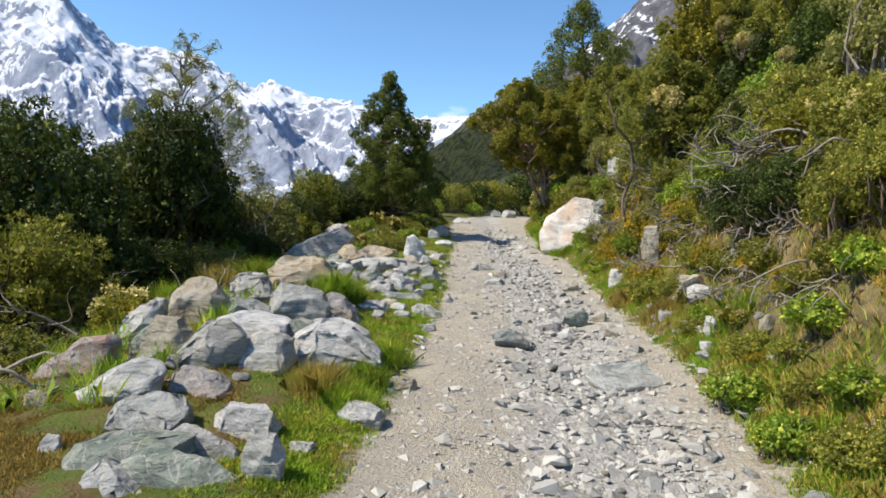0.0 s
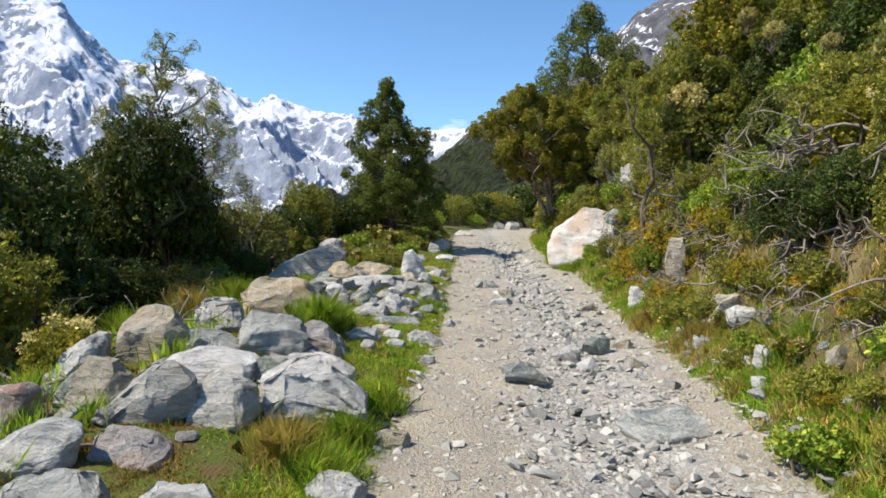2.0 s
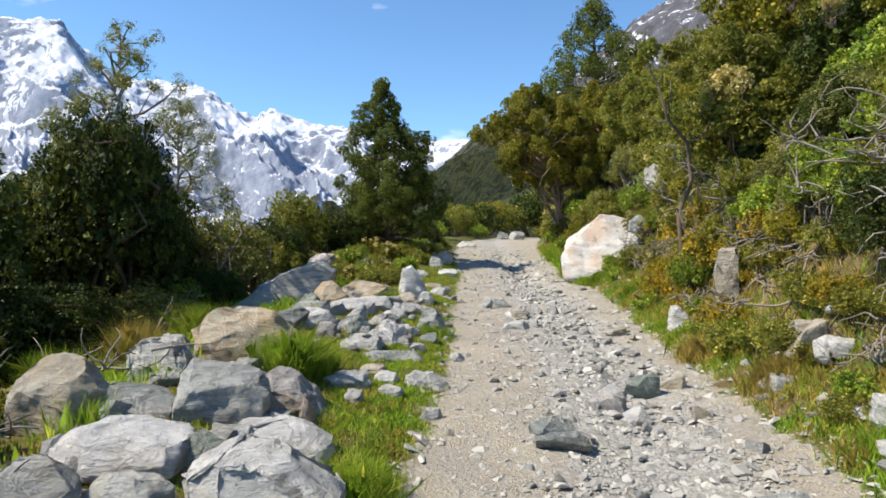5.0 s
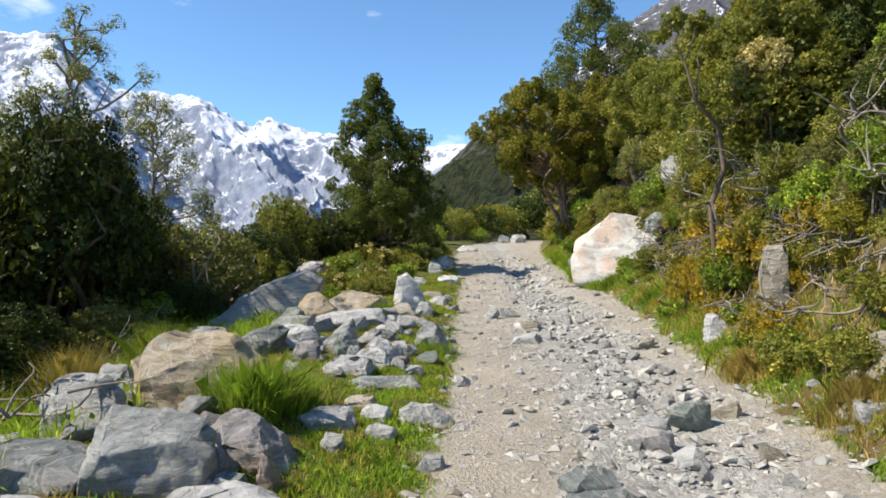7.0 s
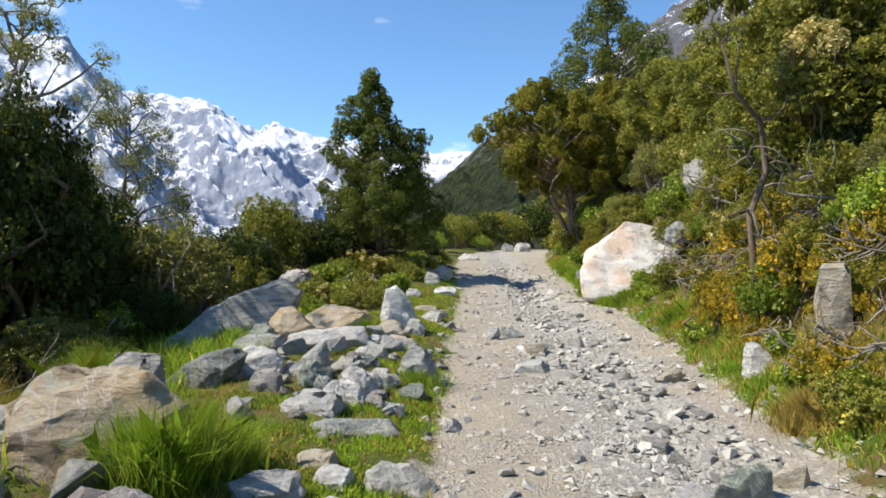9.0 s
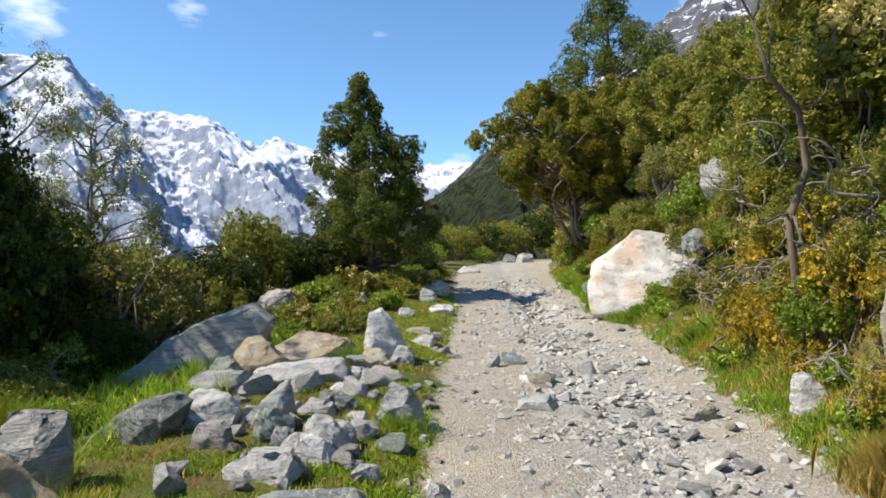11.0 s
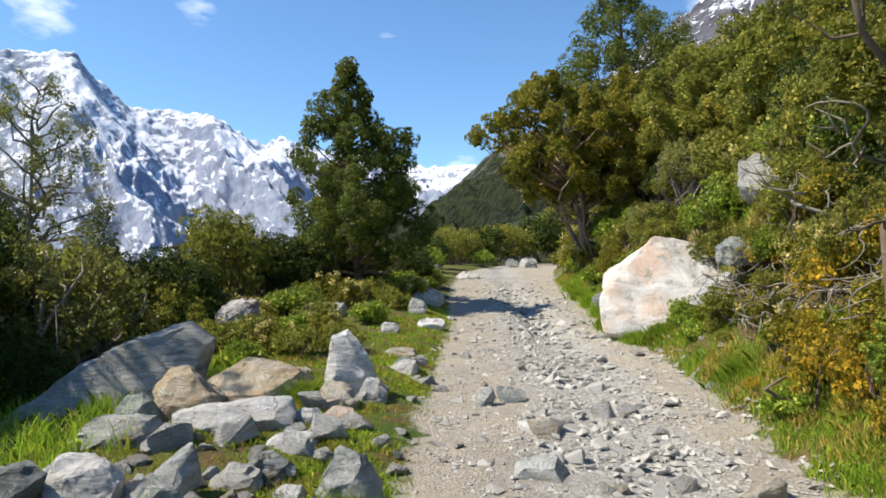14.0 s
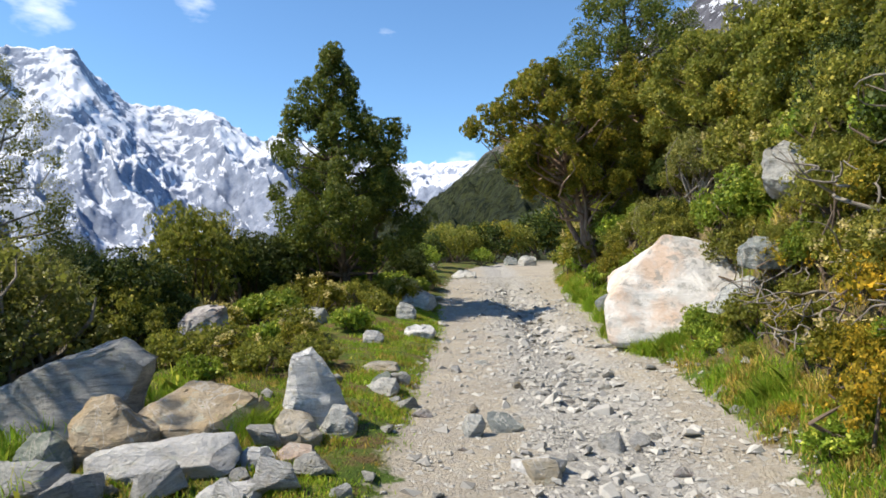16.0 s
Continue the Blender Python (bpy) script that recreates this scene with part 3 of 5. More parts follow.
stone(3.28, 17.35, 1.18, .34, .4, 10, 8, 88, "dark", "dark slab leaning behind the white boulder")
stone(2.86, 6.28, 0.45, 0.21, 0.17, 7, 4, 69, "white", "white stone on the bank foot")
stone(2.75, 7.21, 0.51, 0.22, 0.18, -1, 0, 70, "white", "small pale stone at the bank foot")
stone(3.06, 7.29, 0.91, 0.32, 0.26, -3, 0, 72, "tan", "tan stone wedged in the bank")
stone(3.07, 7.07, 0.82, 0.25, 0.20, 9, 0, 73, "white", "pale stone wedged in the bank")
stone(1.74, 5.32, 0.27, 0.57, 0.29, 12, -3, 74, "blue", "long blue-grey slab bedded in the gravel")
stone(0.91, 6.40, 0.30, 0.34, 0.27, 1, 0, 75, "dark", "dark stone bedded in the trail")
stone(1.83, 7.70, 0.41, 0.29, 0.23, 12, -6, 76, "green", "dark green stone in the gravel")
stone(2.17, 7.83, 0.39, 0.20, 0.16, -11, 0, 77, "tan", "tan block in the gravel")
stone(1.43, 7.27, 0.34, 0.26, 0.21, -4, -8, 78, "purple", "purplish stone in the gravel")
stone(0.91, 6.59, 0.33, 0.29, 0.23, 18, 0, 79, "dark", "dark stone in the gravel")
stone(1.62, 7.05, 0.30, 0.18, 0.13, -24, 20, 80, "white", "pale pointed stone beside the trail")
stone(1.27, 11.14, 0.56, 0.23, 0.18, -8, 0, 81, "tan", "squat tan stone on the trail")
stone(1.14, 12.07, 0.60, 0.26, 0.21, 13, 0, 82, "dark", "dark flat stone on the trail")
stone(0.93, 11.90, 0.64, 0.15, 0.12, 17, 0, 83, "blue", "blue-grey stone on the trail")
stone(1.29, 11.28, 0.56, 0.29, 0.23, 19, 0, 84, "white", "pale flat stone on the trail")
stone(1.15, 10.40, 0.50, 0.29, 0.23, -15, 0, 85, "blue", "bluish flat stone on the trail")
stone(2.31, 10.07, 0.49, 0.23, 0.18, 19, 0, 86, "tan", "flat tan stone beside the ruts")
stone(3.28, 7.28, 1.08, 0.22, 0.17, 10, -6, 301, "white", "pale flat stone bedded in the bank")
stone(3.14, 7.43, 0.90, 0.32, 0.22, -8, 5, 302, "tan", "brown flat slab jutting from the bank")
stone(3.10, 6.95, 0.82, 0.23, 0.17, 14, 3, 303, "white", "white stone lying under the brown slab")
stone(2.76, 7.17, 0.50, 0.22, 0.17, 5, -3, 304, "white", "white flat stone at the bank's foot")
stone(2.84, 6.15, 0.60, 0.22, 0.20, 20, 8, 305, "white", "white blocky stone on the mossy bank")
stone(3.00, 5.44, 0.74, 0.21, 0.18, 30, -6, 306, "tan", "brown broken stone in the bank")
stone(2.99, 7.60, 0.64, 0.16, 0.13, 0, 5, 307, "tan", "small tan stone in the bank")
stone(3.32, 7.75, 1.06, 0.15, 0.12, 12, 3, 308, "tan", "small tan stone below the scrub")
stone(2.66, 5.85, 0.40, 0.13, 0.12, 40, -3, 309, "white", "small white stone in the grass")
stone(2.80, 6.65, 0.48, 0.11, 0.10, 15, 8, 310, "tan", "small tan stone in the grass")


PROFILE = {
    "block": ((-.5, 0), (-.47, .68), (-.3, 1), (.24, .93), (.5, .58), (.46, 0)),
    "slab": ((-.5, .12), (-.48, .6), (-.22, 1), (.4, .92), (.5, .42), (.4, 0), (-.34, 0)),
    "rise": ((-.5, 0), (-.47, .17), (.08, .84), (.36, 1), (.5, .82), (.47, .36), (.2, 0)),
    "fall": ((.5, 0), (.47, .3), (.1, .8), (-.3, 1), (-.5, .74), (-.47, .3), (-.3, 0)),
    "fin": ((-.42, 0), (-.5, .45), (-.36, .95), (-.08, 1), (.3, .76), (.5, .36), (.44, 0)),
    "point": ((-.5, 0), (-.4, .35), (-.1, 1), (.1, .93), (.43, .4), (.5, 0)),
    "dome": ((-.5, .1), (-.45, .6), (-.22, .94), (.14, 1), (.41, .72), (.5, .25), (.4, 0), (-.35, 0)),
    "leaf": ((-.3, 0), (-.42, .5), (-.2, 1), (.08, .97), (.4, .86), (.5, .4), (.3, 0)),
}


def rock(shape, x, y, z, w, d, h, kind, seed, label, category="rock", group="rocks beside the trail", rough=.05):
    """An angular schist rock, w x d x h, with its foot at z: a profile carried through its depth, the top broken off towards both sides."""
    rg = random.Random(seed)
    points = []
    for q, wide, tall in ((-.5, rg.uniform(.6, .86), rg.uniform(.34, .66)), (-.2, rg.uniform(.92, 1), rg.uniform(.8, .97)), (.14, 1, 1), (.5, rg.uniform(.66, .86), rg.uniform(.6, .95))):
        slip = rg.uniform(-.05, .05)
        for u, v in PROFILE[shape]:
            points.append((u * wide + slip + rg.uniform(-.035, .035), q + rg.uniform(-.06, .06), v * tall + rg.uniform(-.03, .03)))
    ob = new("stone", rock_mesh(seed, w, d, h, ROCK[kind], rough=rough, fine=.07 if w > .3 else .14, points=points, chops=3))
    ob.matrix_world = pose(x, y, z, 0, 0, rg.uniform(-11, 11))
    return tagged(ob, label, category, group)


rock("point", -1.49, 2.96, 0.04, 0.40, 0.27, 0.22, "white", 901, "white pointed rock at the verge")
rock("slab", -1.53, 3.21, 0.04, 0.70, 0.41, 0.26, "green", 902, "broad greenish slab sunk in the turf")
rock("fall", -1.19, 3.10, 0.04, 0.64, 0.25, 0.23, "green", 903, "low greenish slab among dry moss")
rock("block", -0.80, 3.21, 0.06, 0.24, 0.14, 0.28, "grey", 904, "upright pitted grey stone in the turf")
rock("slab", -1.04, 3.75, 0.11, 0.45, 0.27, 0.21, "white", 905, "flat pale slab half sunk in turf")
rock("fall", -1.18, 3.41, 0.10, 0.41, 0.20, 0.19, "grey", 906, "sloping grey slab in the short grass")
rock("block", -1.61, 3.74, 0.13, 0.51, 0.35, 0.24, "blue", 907, "blue-grey block set in dry moss")
rock("slab", -0.39, 4.15, 0.05, 0.32, 0.22, 0.17, "white", 908, "pale flat stone at the edge of the trail")
rock("slab", -0.15, 4.93, 0.09, 0.26, 0.18, 0.13, "tan", 909, "small tan stone on the trail edge")
rock("block", -2.49, 4.10, 0.13, 0.15, 0.11, 0.14, "pink", 910, "small pinkish block in dry moss")
rock("slab", -2.00, 3.39, 0.11, 0.12, 0.10, 0.12, "white", 911, "small white stone in dry moss")
rock("fall", -1.37, 3.38, 0.10, 0.32, 0.16, 0.13, "green", 912, "thin greenish slab in the moss")
rock("slab", -0.68, 3.57, 0.08, 0.19, 0.13, 0.08, "grey", 913, "small grey stone at the trail edge")
rock("block", -1.38, 7.42, 0.45, 0.78, 0.68, 0.52, "ochre", 914, "large pale tan boulder with worn edges in the grass")
rock("block", -2.12, 6.16, 0.37, 0.60, 0.41, 0.43, "tan", 915, "tan-grey layered block leaning on the rock pile")
rock("fall", -1.71, 6.20, 0.38, 0.72, 0.49, 0.26, "dark", 916, "flat dark-grey slab lying on the rock pile")
rock("block", -1.82, 6.87, 0.45, 0.45, 0.31, 0.36, "grey", 917, "grey layered rock at the back of the pile")
rock("block", -1.19, 6.23, 0.38, 0.57, 0.45, 0.40, "blue", 918, "cracked blue-grey boulder in the pile")
rock("fall", -0.85, 6.64, 0.35, 0.45, 0.36, 0.30, "purple", 919, "purple-grey rock with a reddish edge")
rock("point", -0.71, 6.35, 0.32, 0.14, 0.13, 0.20, "pink", 920, "small pinkish pointed stone beside the trail")
rock("slab", -0.86, 6.18, 0.34, 0.24, 0.21, 0.14, "green", 921, "low green-grey rock beside the trail")
rock("rise", -1.66, 4.87, 0.18, 0.68, 0.30, 0.47, "grey", 922, "long grey schist slab tilted up on edge")
rock("slab", -1.48, 5.54, 0.35, 0.72, 0.49, 0.24, "white", 923, "long pale flat slab on top of the pile")
rock("dome", -1.18, 4.89, 0.22, 0.45, 0.35, 0.34, "grey", 924, "rounded pale grey boulder at the foot of the pile")
rock("fall", -0.69, 5.22, 0.22, 0.73, 0.56, 0.36, "white", 925, "broad white-grey slab beside the trail verge")
rock("fall", -0.76, 5.91, 0.30, 0.58, 0.39, 0.18, "white", 926, "flat pale slab behind the white one")
rock("slab", -1.07, 5.80, 0.35, 0.35, 0.24, 0.15, "blue", 927, "low blue-grey block in the pile")
rock("rise", -2.47, 5.69, 0.26, 0.40, 0.24, 0.40, "white", 928, "pale slab leaning at the edge of the scrub")
rock("block", -2.00, 5.01, 0.26, 0.41, 0.28, 0.36, "tan", 929, "lichen-stained tan block in the rock pile")
rock("slab", -1.47, 4.90, 0.27, 0.13, 0.11, 0.22, "green", 930, "narrow greenish block wedged in the pile")
rock("fall", -1.50, 4.36, 0.19, 0.42, 0.33, 0.20, "purple", 931, "low purple-grey block in the short grass")
rock("rise", -2.62, 4.83, 0.11, 0.67, 0.33, 0.40, "red", 932, "dark rock with a rusty red streak")
rock("rise", -2.05, 4.21, 0.13, 0.72, 0.28, 0.35, "white", 933, "long pale tilted slab set in dry moss")
rock("rise", -2.66, 5.89, 0.24, 0.39, 0.23, 0.35, "white", 934, "pale slab leaning at the end of the pile")
rock("block", -2.15, 5.10, 0.21, 0.33, 0.26, 0.33, "green", 935, "greenish lichen-stained rock in the pile")
rock("block", -2.08, 7.73, 0.38, 0.42, 0.33, 0.33, "grey", 936, "rough grey rock behind the pile")
rock("slab", -1.71, 8.52, 0.44, 0.42, 0.29, 0.42, "grey", 937, "flat grey rock behind the tan boulder")
rock("rise", -2.05, 11.70, 0.28, 1.61, 0.50, 0.91, "grey", 938, "long grey slab with a pale upper edge leaning from scrub")
rock("slab", -0.85, 11.66, 0.52, 0.84, 0.65, 0.38, "ochre", 939, "broad ochre-stained flat slab")
rock("dome", -1.26, 11.17, 0.51, 0.55, 0.43, 0.42, "ochre", 940, "pale lichened boulder beside the ochre slab")
rock("slab", -0.83, 10.96, 0.53, 0.81, 0.48, 0.21, "white", 941, "long white slab lying in the turf")
rock("dome", -1.48, 10.90, 0.51, 0.32, 0.26, 0.28, "green", 942, "low greenish rock beside the lichened boulder")
rock("slab", -1.47, 10.62, 0.50, 0.59, 0.29, 0.21, "blue", 943, "long grey slab in front of the lichened boulder")
rock("block", -0.23, 11.47, 0.52, 0.34, 0.27, 0.24, "tan", 944, "brownish block with a pale top")
rock("block", 0.01, 11.71, 0.52, 0.26, 0.21, 0.23, "blue", 945, "squat blue-grey block at the trail edge")
rock("slab", -0.37, 11.07, 0.52, 0.22, 0.15, 0.13, "white", 946, "small white stone in the grass")
rock("slab", -0.17, 11.21, 0.51, 0.27, 0.19, 0.12, "pink", 947, "small orange-tan stone in the grass")
rock("rise", -1.61, 9.48, 0.43, 0.72, 0.32, 0.32, "dark", 948, "dark layered slab jutting from the bank")
rock("block", -1.22, 9.70, 0.46, 0.43, 0.34, 0.26, "white", 949, "pale block with mustard lichen")
rock("rise", -0.82, 9.72, 0.45, 0.38, 0.19, 0.32, "blue", 950, "blue-grey leaning slab beside the trail")
rock("fin", -.17, 11.85, 0.48, .44, .26, 0.64, "white", 1777, "upright blue-grey standing slab at the verge", rough=.03)
rock("point", 0.08, 9.81, 0.39, 0.40, 0.24, 0.34, "blue", 952, "pointed blue-grey stone standing in the grass")
rock("fall", -0.32, 9.22, 0.39, 0.32, 0.22, 0.27, "white", 953, "white angular block in the rock line")
rock("block", -0.38, 9.00, 0.39, 0.25, 0.20, 0.20, "white", 954, "square white block in the rock line")
rock("slab", -0.40, 10.11, 0.45, 0.28, 0.22, 0.16, "dark", 955, "low dark block in the grass")
rock("slab", -0.38, 10.58, 0.48, 0.34, 0.23, 0.12, "white", 956, "flat white stone near the slab")
rock("slab", -0.52, 9.92, 0.45, 0.27, 0.21, 0.13, "grey", 957, "small grey block in the turf")
rock("slab", -0.65, 8.96, 0.40, 0.38, 0.26, 0.12, "white", 958, "flat white stone in the grass")
rock("block", -0.70, 9.39, 0.43, 0.26, 0.20, 0.24, "green", 959, "dark greenish block in the rock line")
rock("slab", -0.23, 9.83, 0.43, 0.18, 0.14, 0.09, "white", 960, "small pale stone in the short grass")
rock("dome", -1.02, 9.20, 0.43, 0.26, 0.20, 0.20, "purple", 961, "purplish rock wedged under the pale block")
rock("slab", -0.61, 9.20, 0.41, 0.14, 0.11, 0.18, "dark", 962, "small dark block in the rock line")
rock("slab", -1.11, 16.05, 0.83, 0.71, 0.49, 0.26, "grey", 964, "layered grey slab beneath the conifer")
rock("slab", -1.99, 14.76, 0.70, 0.58, 0.40, 0.51, "purple", 965, "purple layered slab under low shrubs")
rock("slab", 0.20, 21.85, 1.04, 0.83, 0.74, 0.20, "tan", 966, "flat weathered slab stacked beside the trail")
rock("dome", 0.34, 18.17, 0.87, 0.64, 0.57, 0.34, "grey", 967, "rounded grey boulder beside the trail")
rock("block", 0.22, 16.79, 0.80, 0.31, 0.28, 0.31, "blue", 968, "dark blue-grey stone in the grass")
rock("block", 0.34, 28.49, 1.29, 0.62, 0.56, 0.42, "grey", 969, "far weathered boulder beside the trail")
rock("slab", 1.42, 25.79, 1.10, .7, .6, .3, "grey", 970, "far pale slab beside the trail")
rock("slab", 0.44, 15.68, 0.70, 0.43, 0.34, 0.18, "white", 971, "pale flat stone on the grassy verge")
rock("block", -0.08, 15.04, 0.71, 0.26, 0.20, 0.18, "white", 972, "small white stone on the grassy verge")
rock("slab", 0.19, 12.90, 0.56, 0.33, 0.26, 0.16, "grey", 973, "low grey stone in the verge")
rock("slab", 0.11, 13.70, 0.62, 0.41, 0.33, 0.10, "tan", 974, "thin tan stone in the verge")
rock("slab", 3.65, 34.12, 1.35, 0.61, 0.55, 0.47, "dark", 975, "far dark stone beside the trail")
rock("slab", 4.27, 33.82, 1.34, 0.72, 0.65, 0.51, "grey", 976, "far grey boulder by the trail")
rock("slab", -0.60, 8.72, 0.38, 0.43, 0.26, 0.19, "white", 977, "flat white stone in the verge grass")
rock("slab", -0.29, 8.43, 0.35, 0.58, 0.28, 0.11, "dark", 978, "thin dark slab edging the trail")
rock("slab", -0.57, 7.33, 0.33, 0.37, 0.18, 0.16, "white", 979, "broad pale slab in the turf")
rock("slab", -0.29, 7.58, 0.31, 0.22, 0.16, 0.13, "white", 980, "small flat white stone in the turf")
rock("fall", 0.05, 7.68, 0.25, 0.40, 0.20, 0.17, "grey", 981, "flat grey stone edging the trail")
rock("block", -0.51, 9.95, 0.45, 0.21, 0.17, 0.15, "grey", 982, "small grey block beside the trail")
rock("block", -0.28, 9.32, 0.40, 0.23, 0.19, 0.19, "white", 983, "small pale block beside the trail")
rock("dome", -0.39, 9.11, 0.39, 0.26, 0.21, 0.19, "white", 984, "small rounded white stone beside the trail")
rock("slab", -0.41, 7.79, 0.33, 0.24, 0.17, 0.12, "tan", 985, "low tan stone in the turf")
rock("slab", -0.48, 6.93, 0.30, 0.15, 0.12, 0.14, "grey", 986, "low grey stone half sunk in turf")
rock("slab", -0.23, 7.25, 0.29, 0.21, 0.17, 0.11, "grey", 987, "flat grey stone half sunk in turf")
rock("slab", 0.07, 6.92, 0.19, 0.18, 0.14, 0.12, "grey", 988, "low grey stone at the trail edge")
rock("block", 0.35, 8.66, 0.28, 0.14, 0.11, 0.12, "grey", 989, "small dark stone at the trail edge")
rock("leaf", 3.2, 9.12, .72, .27, .2, .72, "tan", 407, "upright pale-edged slab standing in the bank")
rock("fall", 4.08, 13.2, 2.28, .84, .8, .5, "grey", 167, "pitted pale outcrop jutting from the bank", rough=.06)
rock("slab", 3.62, 13.15, 1.62, .46, .5, .3, "dark", 68, "dark ledge rock under shrubs")
rock("rise", 3.5, 13.5, 1.2, .5, .4, .36, "blue", 69, "slanted grey slab on the bank")
rock("fin", 2.92, 9.65, .42, .27, .22, .36, "white", 430, "upright white stone on the foot of the bank")
rock("point", 2.95, 8.3, .42, .17, .15, .2, "white", 420, "small pointed white stone at the foot of the bank")

# the big white boulder in the bank
SHAPE = ((-.9, -.3, 0), (-.95, -.15, .45), (-.7, .1, .85), (-.25, .5, 1.4), (.2, .5, 1.3), (.68, .3, .98), (.98, .2, .72), (1.1, .0, .5), (.75, -.15, .05), (.05, -.55, -.12), (.2, -.55, .22), (-.4, -.55, .05), (-.5, 1.2, .1), (.6, 1.3, .1), (0, 1.1, 1.35), (-.7, 1, .8), (.8, 1, .8))
ob = new("white_boulder", rock_mesh(17, 2.62, 1.75, 1.42, BOULDER, rough=.03, fine=.045, points=SHAPE))
ob.matrix_world = pose(3.95, 15.5, .62, 0, 0, -3)
tagged(ob, "large white boulder with orange stains, set in the grassy bank", "boulder")

# smaller rocks that fill the gaps of the pile and the verge
FILL = [rock_mesh(700 + i, 1, random.Random(i).uniform(.6, .9), random.Random(i + 9).uniform(.4, .7), ROCK[k], 11, 3.4, .035, .2) for i, k in enumerate(("grey", "white", "grey", "tan", "white", "purple", "green", "white"))]
FILL_NAMES = ("grey", "pale", "grey", "tan", "pale", "purplish", "greenish", "pale")
pile = np.random.default_rng(77)
for i in range(95):
    y = pile.uniform(4.3, 14)
    x = trail_left(y) - (pile.uniform(.9, 2.5) if y < 8 else pile.uniform(.2, 1.5) if i % 4 else pile.uniform(.0, .4))
    k, s = int(pile.integers(0, 8)), float(np.clip(pile.lognormal(-2.0, .4), .07, .26))
    ob = new("stone", FILL[k])
    ob.matrix_world = pose(x, y, float(height(x, y)) - .15 * s, pile.uniform(-20, 20), pile.uniform(-20, 20), pile.uniform(0, 360)) @ Matrix.Scale(s, 4)
    tagged(ob, "small " + FILL_NAMES[k] + " rock wedged among the larger rocks", "rock", "rocks beside the trail")


for i in range(52):
    y, k = pile.uniform(8.3, 11.4), int(pile.choice((0, 1, 1, 3, 5, 7)))
    x, s = trail_left(y) - pile.uniform(.35, 1.75), float(pile.uniform(.13, .32))
    ob = new("stone", FILL[k])
    ob.matrix_world = pose(x, y, float(height(x, y)) - .12 * s, pile.uniform(-25, 25), pile.uniform(-25, 25), pile.uniform(0, 360)) @ Matrix.Scale(s, 4)
    tagged(ob, FILL_NAMES[k] + " angular rock lying in the grassy verge", "rock", "rocks beside the trail")
for i in range(40):
    y, k = pile.uniform(4.6, 7.6), int(pile.integers(0, 8))
    x, s = trail_left(y) - pile.uniform(.75, 2.4), float(pile.uniform(.2, .4))
    ob = new("stone", FILL[k])
    ob.matrix_world = pose(x, y, float(height(x, y)) - .12 * s, pile.uniform(-25, 25), pile.uniform(-25, 25), pile.uniform(0, 360)) @ Matrix.Scale(s, 4)
    tagged(ob, FILL_NAMES[k] + " schist rock wedged in the rock pile", "rock", "rocks beside the trail")
for i in range(70):
    y, k = pile.uniform(3, 18), int(pile.choice((0, 1, 3, 7)))
    x, s = trail_right(y) + pile.uniform(.02, .75), float(np.clip(pile.lognormal(-2.2, .4), .05, .22))
    ob = new("stone", FILL[k])
    ob.matrix_world = pose(x, y, float(height(x, y)) - .15 * s, pile.uniform(-20, 20), pile.uniform(-20, 20), pile.uniform(0, 360)) @ Matrix.Scale(s, 4)
    tagged(ob, "small " + FILL_NAMES[k] + " stone on the grassy bank foot", "stone", "stones on the bank foot")


# ---- loose stones and gravel on the trail ----
rng = np.random.default_rng(11)
PEBBLE = [rock_mesh(600 + i, 1, random.Random(i).uniform(.6, .95), random.Random(i + 50).uniform(.3, .55), ROCK[k], 9, 3, .03, .6) for i, k in enumerate(("grey", "white", "white", "grey", "tan", "purple", "white", "blue"))]


def small_stone(me, label, size, x, y):
    ob = new("trail_stone", me)
    ob.matrix_world = pose(x, y, float(height(x, y)) - .12 * size, rng.uniform(-12, 12), rng.uniform(-12, 12), rng.uniform(0, 360)) @ Matrix.Scale(size, 4)
    return tagged(ob, label, "stone", "loose stones on the trail")


NAMES = ("grey", "pale", "pale", "grey", "tan", "purplish", "pale", "blue-grey")
for i in range(290):
    y = 3 + 17 * rng.random() ** 1.15
    if rng.random() < .68:
        x = gully_line(y) + rng.normal() * .3
    else:
        x = rng.uniform(trail_left(y) - .05, trail_right(y) + .15)
    k = int(rng.integers(0, 8))
    small_stone(PEBBLE[k], "loose " + NAMES[k] + " stone lying on the gravel trail", float(np.clip(rng.lognormal(-2.35, .42), .05, .24)), x, y)


